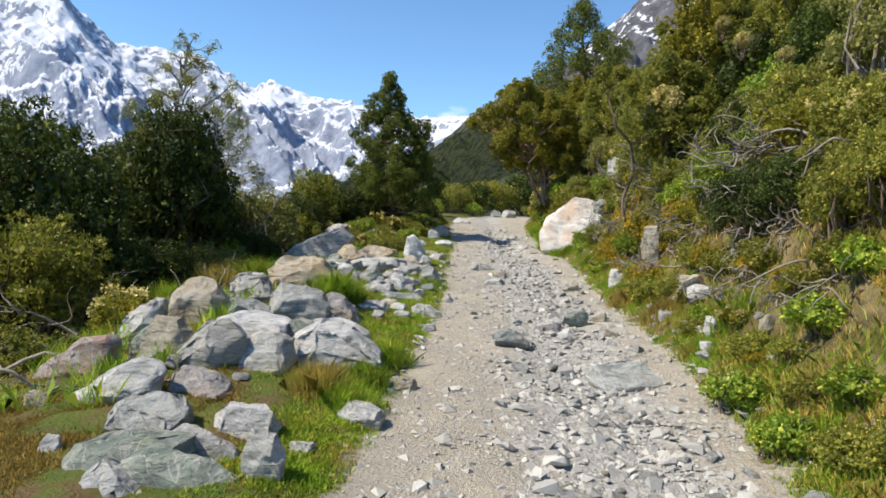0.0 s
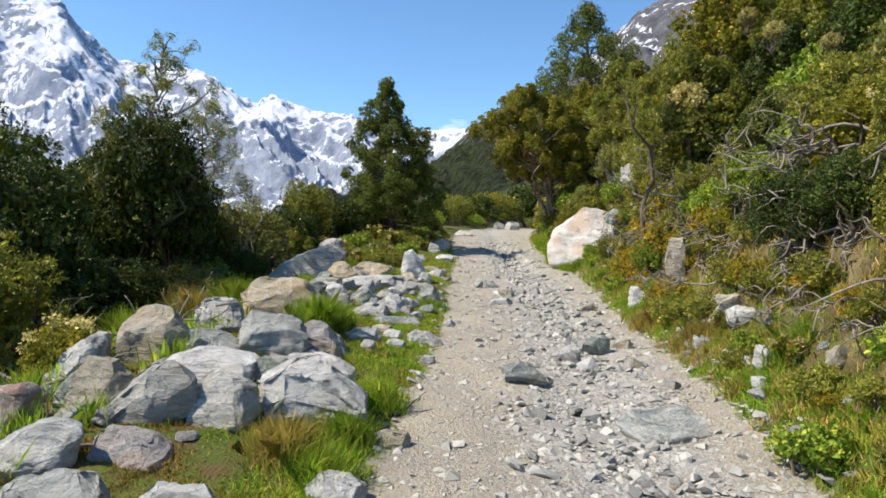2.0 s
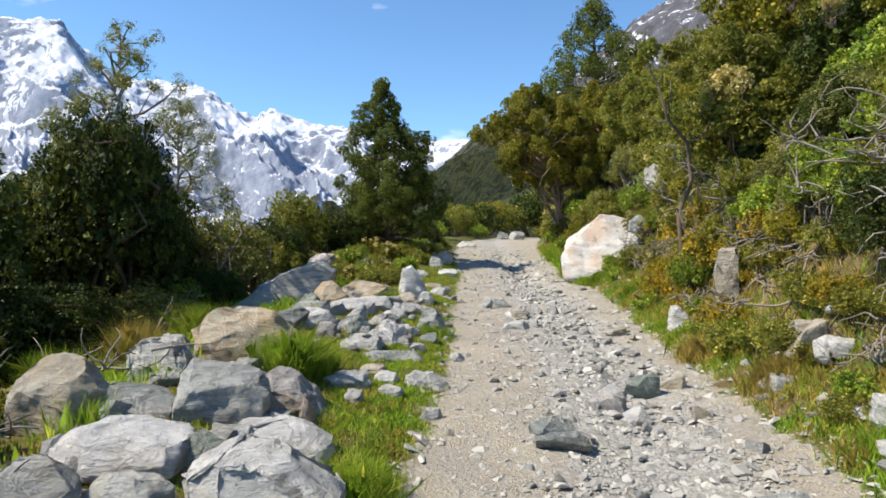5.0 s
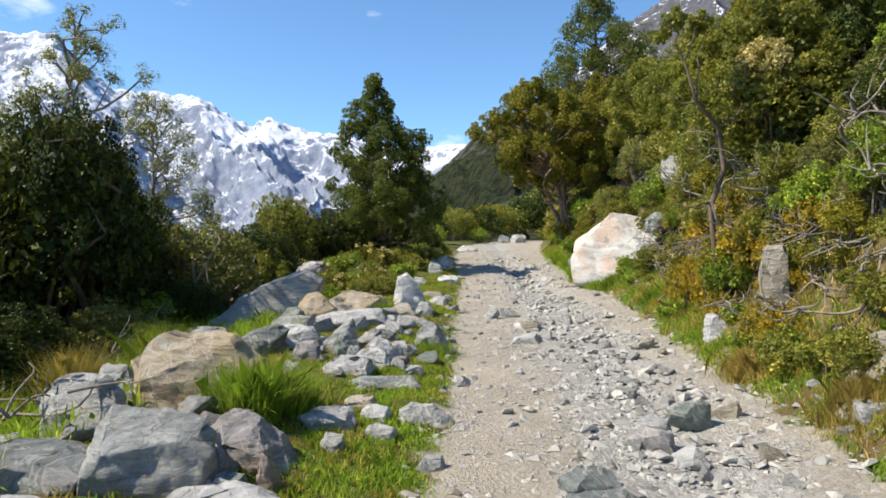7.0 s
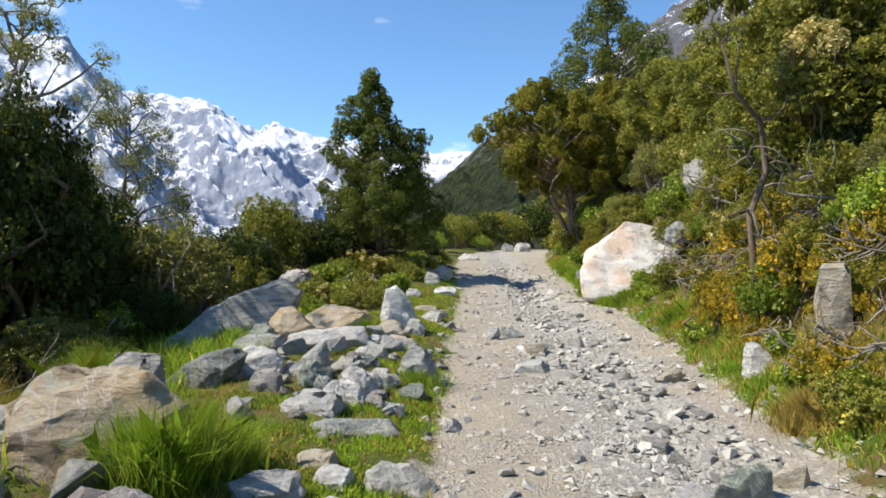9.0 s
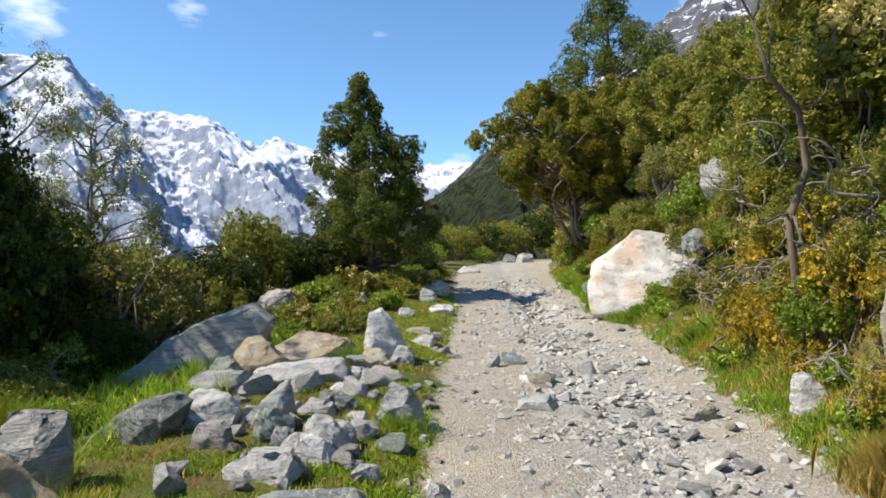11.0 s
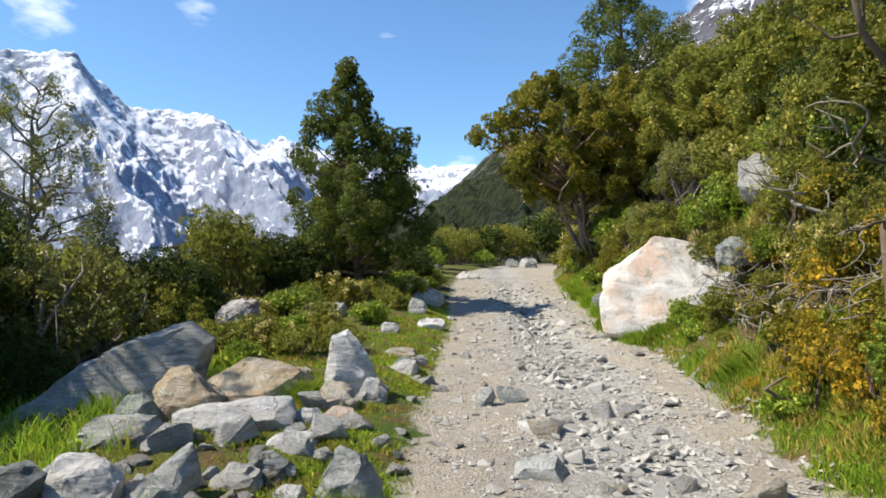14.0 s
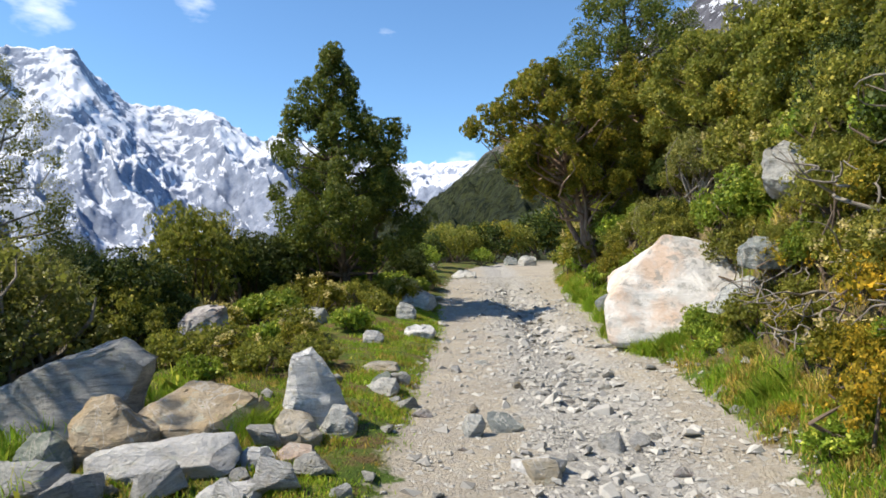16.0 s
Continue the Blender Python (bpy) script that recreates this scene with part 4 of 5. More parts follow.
def rubble():
    """Fist-sized stones washed into the gully, joined into one mesh."""
    verts, faces = [], []
    base = []
    for me in PEBBLE[:4]:
        co = np.array([v.co[:] for v in me.vertices])
        base.append((co, [tuple(p.vertices) for p in me.polygons]))
    for _ in range(1900):
        y = 2.6 + 20 * rng.random() ** 1.4
        x = gully_line(y) - .05 + rng.normal() * .33 if rng.random() < .8 else rng.uniform(trail_left(y) - .1, trail_right(y) + .2)
        s = float(np.clip(rng.lognormal(-2.8, .48), .025, .2))
        co, fs = base[int(rng.integers(0, 4))]
        a = rng.random() * 2 * math.pi
        turn = np.array(((math.cos(a), -math.sin(a), 0), (math.sin(a), math.cos(a), 0), (rng.normal() * .2, rng.normal() * .2, 1)))
        k = len(verts)
        verts.extend((co @ turn.T) * s + np.array((x, y, float(height(x, y)) - .1 * s)))
        faces.extend(tuple(i + k for i in f) for f in fs)
    g = Graph("washed_rubble")
    c = g.mix(g.geo.outputs["Random Per Island"], (.27, .265, .255), (.54, .52, .475))
    c = g.mix(g.fit(g.noise(25, 5, .7), .45, .65, 0, .5), c, (.36, .35, .33))
    me = mesh_of("rubble", verts, faces, g.finish(g.vary(c, g.noise(90, 4, .7), .75, 1.25), .85, g.bump(g.noise(70, 5, .7), .6, .01)))
    tagged(new("rubble", me), "pale grey rubble washed into the gully of the trail", "rubble", kind="stuff")


rubble()


def gravel():
    """Fine gravel, too small to tell apart: one mesh of flattened chips."""
    n = 50000
    y = -1.5 + 28 * rng.random(n) ** 1.35
    l, r = trail_left(y), trail_right(y)
    x = np.where(rng.random(n) < .55, gully_line(y) - .1 + rng.normal(size=n) * .45, l - .12 + (r - l + .35) * rng.random(n))
    z = height(x, y)
    s = np.clip(rng.lognormal(-4.0, .65, n), .007, .1)
    chip = np.array([(-1, -.7, -.3), (.8, -1, -.3), (1, .8, -.3), (-.9, 1, -.3), (.1, -.1, .5)])
    ang = rng.random(n) * 2 * math.pi
    pts = chip[None] * rng.uniform(.55, 1.25, (n, 5, 3)) * np.array((1, .75, .65)) * (s * .6)[:, None, None]
    pts[:, 4, :2] += rng.normal(size=(n, 2)) * (s * .2)[:, None]
    ca, sa = np.cos(ang)[:, None], np.sin(ang)[:, None]
    px, py = pts[..., 0] * ca - pts[..., 1] * sa, pts[..., 0] * sa + pts[..., 1] * ca
    v = np.stack([px + x[:, None], py + y[:, None], pts[..., 2] + (z + s * .1)[:, None]], -1).reshape(-1, 3)
    f = np.array([(0, 1, 4), (1, 2, 4), (2, 3, 4), (3, 0, 4)])
    faces = (np.arange(n)[:, None, None] * 5 + f[None]).reshape(-1, 3)
    me = bpy.data.meshes.new("gravel")
    me.from_pydata(v.tolist(), [], faces.tolist())
    g = Graph("loose_gravel")
    c = g.mix(g.geo.outputs["Random Per Island"], (.27, .26, .24), (.47, .45, .405))
    me.materials.append(g.finish(g.vary(c, g.noise(60, 3), .8, 1.2), .9))
    tagged(new("gravel", me), "loose grey gravel chips strewn over the trail", "gravel", kind="stuff")


gravel()


# ---- grass ----
def blades(name, label, x, y, length, leaf, lean=.35, width=.0035, kind="stuff"):
    n = len(x)
    z = height(x, y) - .01
    root = np.stack([x, y, z], -1)
    l = length * rng.uniform(.5, 1.25, (n, 1))
    out = rng.normal(size=(n, 3)) * lean
    out[:, 2] = 1
    out = unit(out)
    side = unit(np.cross(out, rng.normal(size=(n, 3)))) * width
    bend = rng.normal(size=(n, 3)) * lean * .9
    bend[:, 2] = -abs(bend[:, 2])
    mid, tip = root + out * l * .55, root + out * l * .95 + bend * l * .5
    v = np.stack([root - side, root + side, mid + side * .8, tip, mid - side * .8], 1).reshape(-1, 3)
    return tagged(new(name, quads(name, v, 5, LEAF[leaf])), label, "grass", kind=kind)


def scattered(count, inside, spots):
    """Places for blades: in tufts round `spots` random centres chosen by inside(y)."""
    cy, cx = inside(spots)
    k = rng.integers(0, spots, count)
    return cx[k] + rng.normal(size=count) * .055, cy[k] + rng.normal(size=count) * .06


def left_verge(n):
    y = 2.3 + 17 * rng.random(n) ** 1.2
    return y, trail_left(y) - .02 - np.abs(rng.normal(size=n)) * np.where(y < 4.6, .3, .55)


def far_left(n):
    y = 4 + 9 * rng.random(n)
    return y, trail_left(y) - rng.uniform(1.7, 3.6, n)


def moss_flat(n):
    y = rng.uniform(2.3, 5.2, n)
    return y, rng.triangular(-3.2, -2.4, -.6, n)


def pile_turf(n):
    y = rng.uniform(4.8, 13.5, n)
    return y, trail_left(y) - rng.uniform(.4, 2.4, n)


def bank_face(n):
    y = rng.uniform(2.5, 14, n)
    return y, trail_right(y) + rng.uniform(.25, 1.35, n)


def bank_foot(n):
    y = 2.3 + 22 * rng.random(n) ** 1.1
    return y, trail_right(y) + .05 + np.abs(rng.normal(size=n)) * .32


for maker, count, spots, length, leaf, label in (
        (left_verge, 62000, 1000, .055, "grass", "short green grass on the trail verge"),
        (left_verge, 12000, 260, .06, "dry", "short dry grass and moss on the verge"),
        (moss_flat, 42000, 620, .035, "brown", "brown dry moss and turf between the stones"),
        (pile_turf, 20000, 420, .055, "grass", "short grass between the piled rocks"),
        (pile_turf, 8000, 240, .07, "dry", "dry moss between the piled rocks"),
        (far_left, 10000, 190, .24, "grass", "long green grass behind the rock pile"),
        (bank_foot, 40000, 700, .1, "grass", "green grass along the foot of the bank"),
        (bank_face, 16000, 420, .13, "dry", "dry stems and straw hanging on the bank"),
        (bank_face, 9000, 260, .12, "grass", "green tufts on the bank face"),
        (bank_foot, 17000, 400, .11, "dry", "dry straw-coloured grass along the foot of the bank")):
    blades("grass", label, *scattered(count, maker, spots), length, leaf)


def tussock(x, y, length, leaf, label, count=2400, spread=.1):
    r = np.abs(rng.normal(size=count)) * spread
    a = rng.random(count) * 2 * math.pi
    ob = blades("tussock", label, x + r * np.cos(a), y + r * np.sin(a), length, leaf, .36, .0019, "thing")
    return tagged(ob, label, "grass tussock")


for x, y, l, leaf in ((-.98, 7.35, .42, "grass"), (-1.05, 7.2, .4, "grass"), (-.85, 7.6, .3, "grass"), (-.72, 4.45, .26, "dry"), (-.5, 4.35, .2, "grass"), (-.42, 4.9, .18, "grass"), (-.28, 5.6, .2, "grass"),
                      (.1, 9.75, .16, "grass"), (-2.6, 8.2, .5, "dry"), (-2.4, 9.3, .45, "grass"), (-3.0, 7.6, .45, "grass"), (2.75, 7.3, .25, "dry"), (2.7, 8.6, .25, "dry"), (2.95, 6.0, .25, "grass"),
                      (3.15, 12.2, .2, "grass"), (3.05, 14.75, .22, "grass"), (3.25, 14.6, .25, "grass"), (3.45, 14.5, .22, "grass"), (3.65, 14.4, .22, "dry"), (3.0, 15.2, .25, "grass"), (2.98, 15.8, .28, "grass"), (3.2, 17.2, .3, "grass"), (3.3, 18.4, .3, "grass"), (3.35, 19.6, .3, "grass"), (3.5, 21, .3, "grass"), (-.55, 11.6, .2, "grass")):
    tussock(x, y, l, leaf, ("bushy straw-coloured" if leaf == "dry" else "lush green") + " grass tussock between the stones")


# ---- shrubs and trees: one of each kind, then copies ----
KIND = {
    "dark": shrub("dark_shrub", 21, (1.1, 1.1, 1.0), "dark", "dense dark green shrub with small leaves", count=11000, length=.07, width=.042, lobes=42, lobe=0.31),
    "dark_b": shrub("dark_shrub", 27, (1.2, 1.0, .9), "dark", "broad dark green shrub with small leaves", count=11000, length=.062, width=.036, lobes=38, lobe=0.30),
    "olive": shrub("olive_shrub", 22, (.9, .9, .9), "olive", "brushy olive-green shrub with upright twigs", count=4800, length=.095, width=.03, upright=1.2, lobes=29, lobe=0.28, limbs=22, bottom=-.1),
    "grey": shrub("twiggy_shrub", 23, (1.0, 1.0, .9), "grey", "open grey-green shrub with bare twigs", count=4800, length=.07, width=.034, upright=.5, lobes=35, lobe=0.23, limbs=34, bark=DEADWOOD),
    "bright": shrub("fresh_green_shrub", 24, (.9, .9, .8), "bright", "fresh green leafy shrub in the scrub", count=4600, length=.1, width=.05, upright=.6, lobes=26),
    "gold": shrub("golden_shrub", 25, (.9, .9, .85), "gold", "golden-tipped green shrub in the scrub", count=5000, length=.085, width=.045, upright=.7, lobes=32, lobe=0.28, limbs=18),
    "flower": shrub("flowering_shrub", 26, (.9, .9, .8), "olive", "olive shrub with cream flower heads", count=4600, length=.09, width=.042, upright=.7, lobes=29, lobe=0.28, flowers=14),
    "pale": shrub("pale_shrub", 33, (.36, .36, .34), "cream", "pale yellowish flowering clump in the bank scrub", count=1800, length=.05, width=.026, lobes=20, lobe=.28, bottom=-.2, limbs=8),
    "moss": shrub("mossy_cushion", 28, (.4, .4, .16), "moss", "mustard-yellow mossy cushion plant on the bank", "cushion plant", count=1900, length=.036, width=.018, lobes=19, bottom=0, limbs=3),
    "low": shrub("low_shrub", 29, (.42, .42, .3), "olive", "low olive-yellow bank plant", "plant", count=1400, length=.065, width=.032, lobes=19, bottom=-.1, limbs=12, upright=.9),
    "lowg": shrub("low_green_plant", 30, (.4, .4, .28), "bright", "low bright green leafy plant", "plant", count=1200, length=.08, width=.038, lobes=18, bottom=-.1, limbs=10, upright=.9),
    "hebe": shrub("low_flowering_shrub", 31, (.45, .45, .36), "gold", "low yellow-green shrub with pale tips", "shrub", count=1500, length=.065, width=.034, lobes=22, lobe=0.27, bottom=-.1, limbs=12, upright=1.2, flowers=10),
}
FAR = {"dark": ("dark", "dark_shrub"), "olive": ("olive", "olive_shrub"), "gold": ("gold", "golden_shrub"), "bright": ("bright", "fresh_green_shrub")}
for k, (leaf, name) in FAR.items():
    KIND["far_" + k] = shrub(name, 50 + len(k), (1, 1, .9), leaf, {"dark": "dense dark green shrub", "olive": "brushy olive-green shrub", "gold": "golden-tipped green shrub", "bright": "fresh green leafy shrub"}[k] + " higher on the slope", count=2300, length=.115, width=.055, lobes=32, lobe=0.28, limbs=6, upright=.6)
placed = set()


def plant(kind, x, y, scale, sz=1.0, turn=None, sink=.12):
    """A shrub of that kind, rooted at x, y; the first one placed is the original."""
    turn = rng.uniform(0, 360) if turn is None else turn
    m = pose(x, y, float(height(x, y)) - sink * scale, rng.uniform(-6, 6), rng.uniform(-6, 6), turn) @ Matrix.Diagonal((scale, scale, scale * sz, 1))
    if kind not in placed:
        placed.add(kind)
        KIND[kind].matrix_world = m
        return KIND[kind]
    first = KIND[kind].scale
    return copy_thing(KIND[kind], m @ Matrix.Diagonal((1 / first.x, 1 / first.y, 1 / first.z, 1)))


def pick(weights):
    names = list(weights)
    w = np.array([weights[k] for k in names], float)
    return names[int(rng.choice(len(names), p=w / w.sum()))]


# the steep bank: low plants at its foot, then taller and taller scrub
for y in np.arange(1.6, 9, .42):
    for r in (.42, .8):
        plant(pick({"low": 4, "lowg": 1.3, "moss": 1.2, "hebe": 1}), trail_right(y) + r + rng.uniform(-.14, .14), y + rng.uniform(-.2, .2), rng.uniform(.4, .78), .9)
for y in np.arange(9, 22, .45):
    if 12.6 < y < 16.6:
        continue
    plant(pick({"low": 3, "lowg": 2, "moss": 1, "hebe": 1}), trail_right(y) + rng.uniform(.6, 1.0), y, rng.uniform(.4, .75))
for x, y, s in ((3.5, 9.7, 1.1), (3.75, 10.3, 1.3), (3.45, 10.6, 1.0), (3.9, 11.0, 1.2), (3.7, 9.2, 1.0), (3.3, 7.3, .9), (3.5, 11.6, .9), (3.2, 10.1, .8), (3.3, 10.9, 1.3), (3.1, 8.85, 1.0), (3.6, 10.0, 1.4), (3.75, 11.5, 1.3)):
    plant("moss", x, y, s, 1.3)
for row, (r, scale, step) in enumerate(((1.15, .46, .8), (1.75, .62, 1.0), (2.7, .85, 1.35), (4.2, 1.1, 1.8), (6.4, 1.5, 3.2))):
    for y in np.arange(2.2 - row * .3, 34 + row * 6, step):
        if row == 0 and 12.7 < y < 17.2 or row == 1 and 14.4 < y < 16.4:
            continue
        if row > 2 or y > 23:
            kind = pick({"far_dark": 2.5, "far_olive": 3, "far_gold": 2, "far_bright": 2})
        else:
            kind = pick({"dark": 1.3, "dark_b": .8, "olive": 3, "grey": 1.6, "bright": 1.8, "gold": 1.8, "flower": 2})
        plant(kind, trail_right(y) + r + rng.uniform(-.2, .2), y + rng.uniform(-.3, .3), scale * rng.uniform(.85, 1.2), rng.uniform(.9, 1.2))
for k in range(32):
    y = rng.uniform(34, 80)
    plant(pick({"far_dark": 2.5, "far_olive": 2, "far_gold": 2, "far_bright": 1}), trail_right(y) + rng.uniform(1, 22), y, rng.uniform(1.4, 2.6))

for kind, x, y, s, sz in (("bright", 4.85, 15.0, .6, 1), ("bright", 4.5, 15.7, .75, 1), ("olive", 4.0, 16.7, .55, 1), ("flower", 4.75, 14.5, .6, 1), ("olive", 4.35, 12.7, .7, 1.1), ("bright", 4.35, 12.3, .45, .9), ("gold", 4.1, 12.1, .45, 1), ("dark", 4.9, 13.2, .8, 1.1), ("flower", 4.6, 14.2, .75, 1), ("olive", 4.45, 15.2, .6, 1), ("bright", 4.75, 13.7, .6, 1.2),
                          ("flower", 3.75, 11.4, .55, 1), ("dark_b", 4.6, 11.7, .9, 1.1), ("olive", 4.1, 16.9, .6, 1), ("bright", 3.75, 17.9, .45, 1), ("gold", 3.9, 19.0, .5, 1), ("flower", 4.2, 20.2, .5, 1), ("low", 4.15, 12.9, .9, 1), ("hebe", 3.85, 12.3, .8, 1),
                          ("olive", 3.75, 5.2, .42, 1), ("flower", 3.85, 6.1, .45, 1), ("olive", 3.6, 7.0, .36, 1), ("gold", 3.9, 7.7, .45, 1), ("bright", 3.7, 4.4, .45, 1), ("grey", 3.75, 8.4, .45, 1), ("flower", 4.3, 5.6, .6, 1), ("olive", 4.3, 6.8, .6, 1), ("bright", 4.4, 8.0, .6, 1), ("moss", 3.8, 12.9, 1, 1),
                          ("grey", 4.0, 9.6, .42, 1), ("dark", 4.3, 10.4, .5, 1), ("grey", 3.95, 11.1, .4, 1), ("dark_b", 4.2, 12.0, .45, 1), ("dark", 4.5, 9.2, .6, 1), ("bright", 3.4, 14.0, .3, 1), ("low", 3.55, 13.2, .8, 1),
                          ("bright", 3.3, 10.15, .42, 1.1), ("olive", 3.5, 9.9, .4, 1.1), ("gold", 3.45, 10.6, .42, 1), ("olive", 3.75, 13.1, .28, 1.1), ("gold", 3.6, 8.6, .34, 1), ("bright", 3.78, 12.8, .32, 1.1), ("olive", 4.0, 12.75, .36, 1.1), ("gold", 3.9, 13.0, .26, 1)):
    plant(kind, x, y, s, sz)
for y in np.arange(8.5, 20, .3):
    plant(pick({"low": 2, "lowg": 2, "moss": 1.6, "hebe": .6}), trail_right(y) + rng.uniform(.25, .75), y, rng.uniform(.28, .5), 1.1)
for y in np.arange(3.2, 13, .28):
    plant(pick({"low": 3, "lowg": 1.5, "hebe": 1.5, "moss": .6}), trail_right(y) + rng.uniform(.75, 1.4), y, rng.uniform(.35, .75), 1.1)
for y in np.arange(20, 34, .6):
    plant(pick({"low": 3, "lowg": 3, "hebe": 2}), trail_right(y) + rng.uniform(.4, 1.0), y, rng.uniform(1.0, 1.6))

for k in range(24):
    y = rng.uniform(60, 135)
    plant(pick({"far_dark": 3, "far_olive": 2, "far_gold": 1}), trail_right(y) + rng.uniform(-3, 20), y, rng.uniform(1.8, 3.2))
for k in range(26):
    y = rng.uniform(36, 75)
    plant(pick({"far_dark": 2.5, "far_olive": 2, "far_gold": 2, "far_bright": 1}), trail_left(y) - rng.uniform(.8, 14), y, rng.uniform(.9, 1.6))

# the valley side: dark scrub, lighter bushes in front
for kind, x, y, s, sz in (("dark", -5.3, 13.2, 1.5, 1.15), ("dark", -4.55, 11.6, 1.3, 1.5), ("dark", -5.6, 11.9, 1.3, 1.2), ("dark_b", -4.5, 14.2, 1.1, 1.0), ("dark_b", -5.6, 9.0, 1.6, 1.25), ("dark", -6.4, 11, 1.6, 1.2), ("olive", -4.4, 7.2, 1.05, 1.0), ("grey", -4.4, 9.9, .85, .85),
                          ("dark", -4.2, 8.5, .8, .9), ("grey", -4.9, 8.2, 1.0, 1.0), ("olive", -3.9, 11.6, .65, .8), ("dark_b", -3.8, 12.8, .65, .9), ("olive", -4.4, 15.4, .95, 1.0), ("grey", -3.6, 15.0, 1.0, 1.0), ("grey", -5.4, 16.5, 1.0, 1.1),
                          ("bright", -4.0, 17.5, .8, 1.0), ("olive", -2.8, 17.0, 1.0, 1.3), ("grey", -3.3, 18.2, .7, 1.0), ("dark", -1.9, 18.6, .7, .9), ("dark_b", -2.7, 19.8, .7, 1.0), ("dark", -1.7, 20.4, .9, .9),
                          ("dark", -6.6, 7.0, 1.6, 1.2), ("dark_b", -6.0, 4.5, 1.5, 1.1), ("olive", -5.2, 5.2, 1.0, 1.0), ("dark", -7.4, 14.5, 1.5, 1.2), ("dark_b", -6.5, 18, 1.1, 1.1), ("grey", -5.0, 20, .9, 1.1), ("dark", -7.5, 22, 1.2, 1.1),
                          ("dark", -.3, 25, .7, .9), ("olive", -1.2, 24, .7, .9), ("dark_b", .3, 30, .9, .9), ("gold", -.9, 28, .8, .9), ("dark", -3.0, 27, .9, 1.0), ("bright", .2, 27.5, .7, .8), ("olive", 1.0, 34, 1.2, .9), ("dark", -1.5, 34, .9, 1.0),
                          ("gold", -5, 32, 1.2, 1), ("dark_b", 3.0, 39, 1.5, .9), ("olive", 2.0, 44, 1.8, .8), ("dark", -4, 42, 1.3, 1), ("gold", 4.0, 47, 1.8, .9), ("dark_b", -9, 36, 1.4, 1), ("bright", 2.4, 33.5, .6, .8),
                          ("dark", 0, 52, 2.2, .9), ("olive", 6, 56, 2.2, .9), ("dark", 3, 62, 2.4, .9),
                          ("grey", -3.5, 13.5, 1.15, 1), ("olive", -4.6, 14.0, 1.35, 1), ("grey", -5.6, 14.6, 1.4, 1.1), ("dark_b", -3.0, 15.2, .9, 1), ("olive", -4.9, 12.4, 1.05, 1), ("dark", -7.2, 16.5, 1.8, 1.1), ("olive", -2.8, 14.8, .65, 1), ("bright", -3.6, 12.3, .55, .9), ("grey", -4.2, 12.8, .8, 1), ("dark", -2.2, 17.9, .75, 1), ("dark_b", -2.7, 18.8, .8, 1.1), ("dark", .0, 21.6, .55, .9), ("dark_b", -1.4, 19.4, .6, 1), ("olive", -.3, 22.6, .6, .9), ("grey", -3.6, 10.9, .6, .9), ("dark", -3.9, 9.4, .7, .9)):
    plant("far_" + {"dark_b": "dark", "grey": "olive"}.get(kind, kind) if y > 26 else kind, x, y, s, sz)
for kind, x, y, s in (("hebe", -1.2, 13.4, .6), ("low", -1.6, 14.0, .9), ("hebe", -.8, 14.2, .6), ("low", -1.0, 15.0, .9), ("hebe", -1.9, 15.2, .75), ("lowg", -1.4, 13.0, .6), ("low", -.9, 13.2, .7), ("lowg", -1.2, 14.6, .7), ("lowg", -.4, 15.6, .8), ("low", -.5, 13.6, .7), ("lowg", -1.5, 16.2, 1.1), ("low", -.2, 17.0, .8),
                      ("hebe", .1, 18.2, .8), ("lowg", -.2, 20.5, 1.0), ("low", .4, 21.5, .9), ("lowg", .3, 23, 1.0), ("hebe", -3.0, 6.6, .9), ("hebe", -2.8, 6.1, .8), ("low", -3.4, 5.5, .9), ("lowg", -2.2, 9.7, .6), ("low", -2.9, 10.6, .9),
                      ("hebe", -2.6, 13.4, .7), ("dark", -3.1, 12.4, .4), ("lowg", 2.25, 3.7, .6), ("lowg", 2.36, 4.6, .72), ("lowg", 3.0, 11.1, .5), ("hebe", 3.45, 11.7, .7), ("low", 3.85, 12.3, .5),
                      ("low", -1.6, 17.0, .9), ("hebe", -.9, 16.6, .8), ("lowg", -1.9, 16.4, .9), ("low", -.3, 18.0, .9), ("hebe", -1.3, 17.5, .8), ("lowg", -.6, 19.3, 1.0), ("low", -1.2, 19.8, 1.2), ("low", .1, 19.4, .8), ("hebe", -2.3, 15.8, .9), ("low", -2.0, 13.9, .8), ("lowg", .3, 20.3, .8), ("low", -.7, 17.5, .8), ("lowg", -2.6, 16.4, 1.1)):
    plant(kind, x, y, s)


pale = plant("pale", 3.8, 10.25, 1.0)
pale.matrix_world = pose(3.72, 10.3, float(height(3.72, 10.3)) + 1.55)
for x, y, up, size in ((4.6, 9.6, 1.6, .5), (4.9, 11.0, 2.0, .5), (4.4, 8.0, 1.2, .4)):
    copy_thing(pale, pose(x, y, float(height(x, y)) + up) @ Matrix.Scale(size, 4))


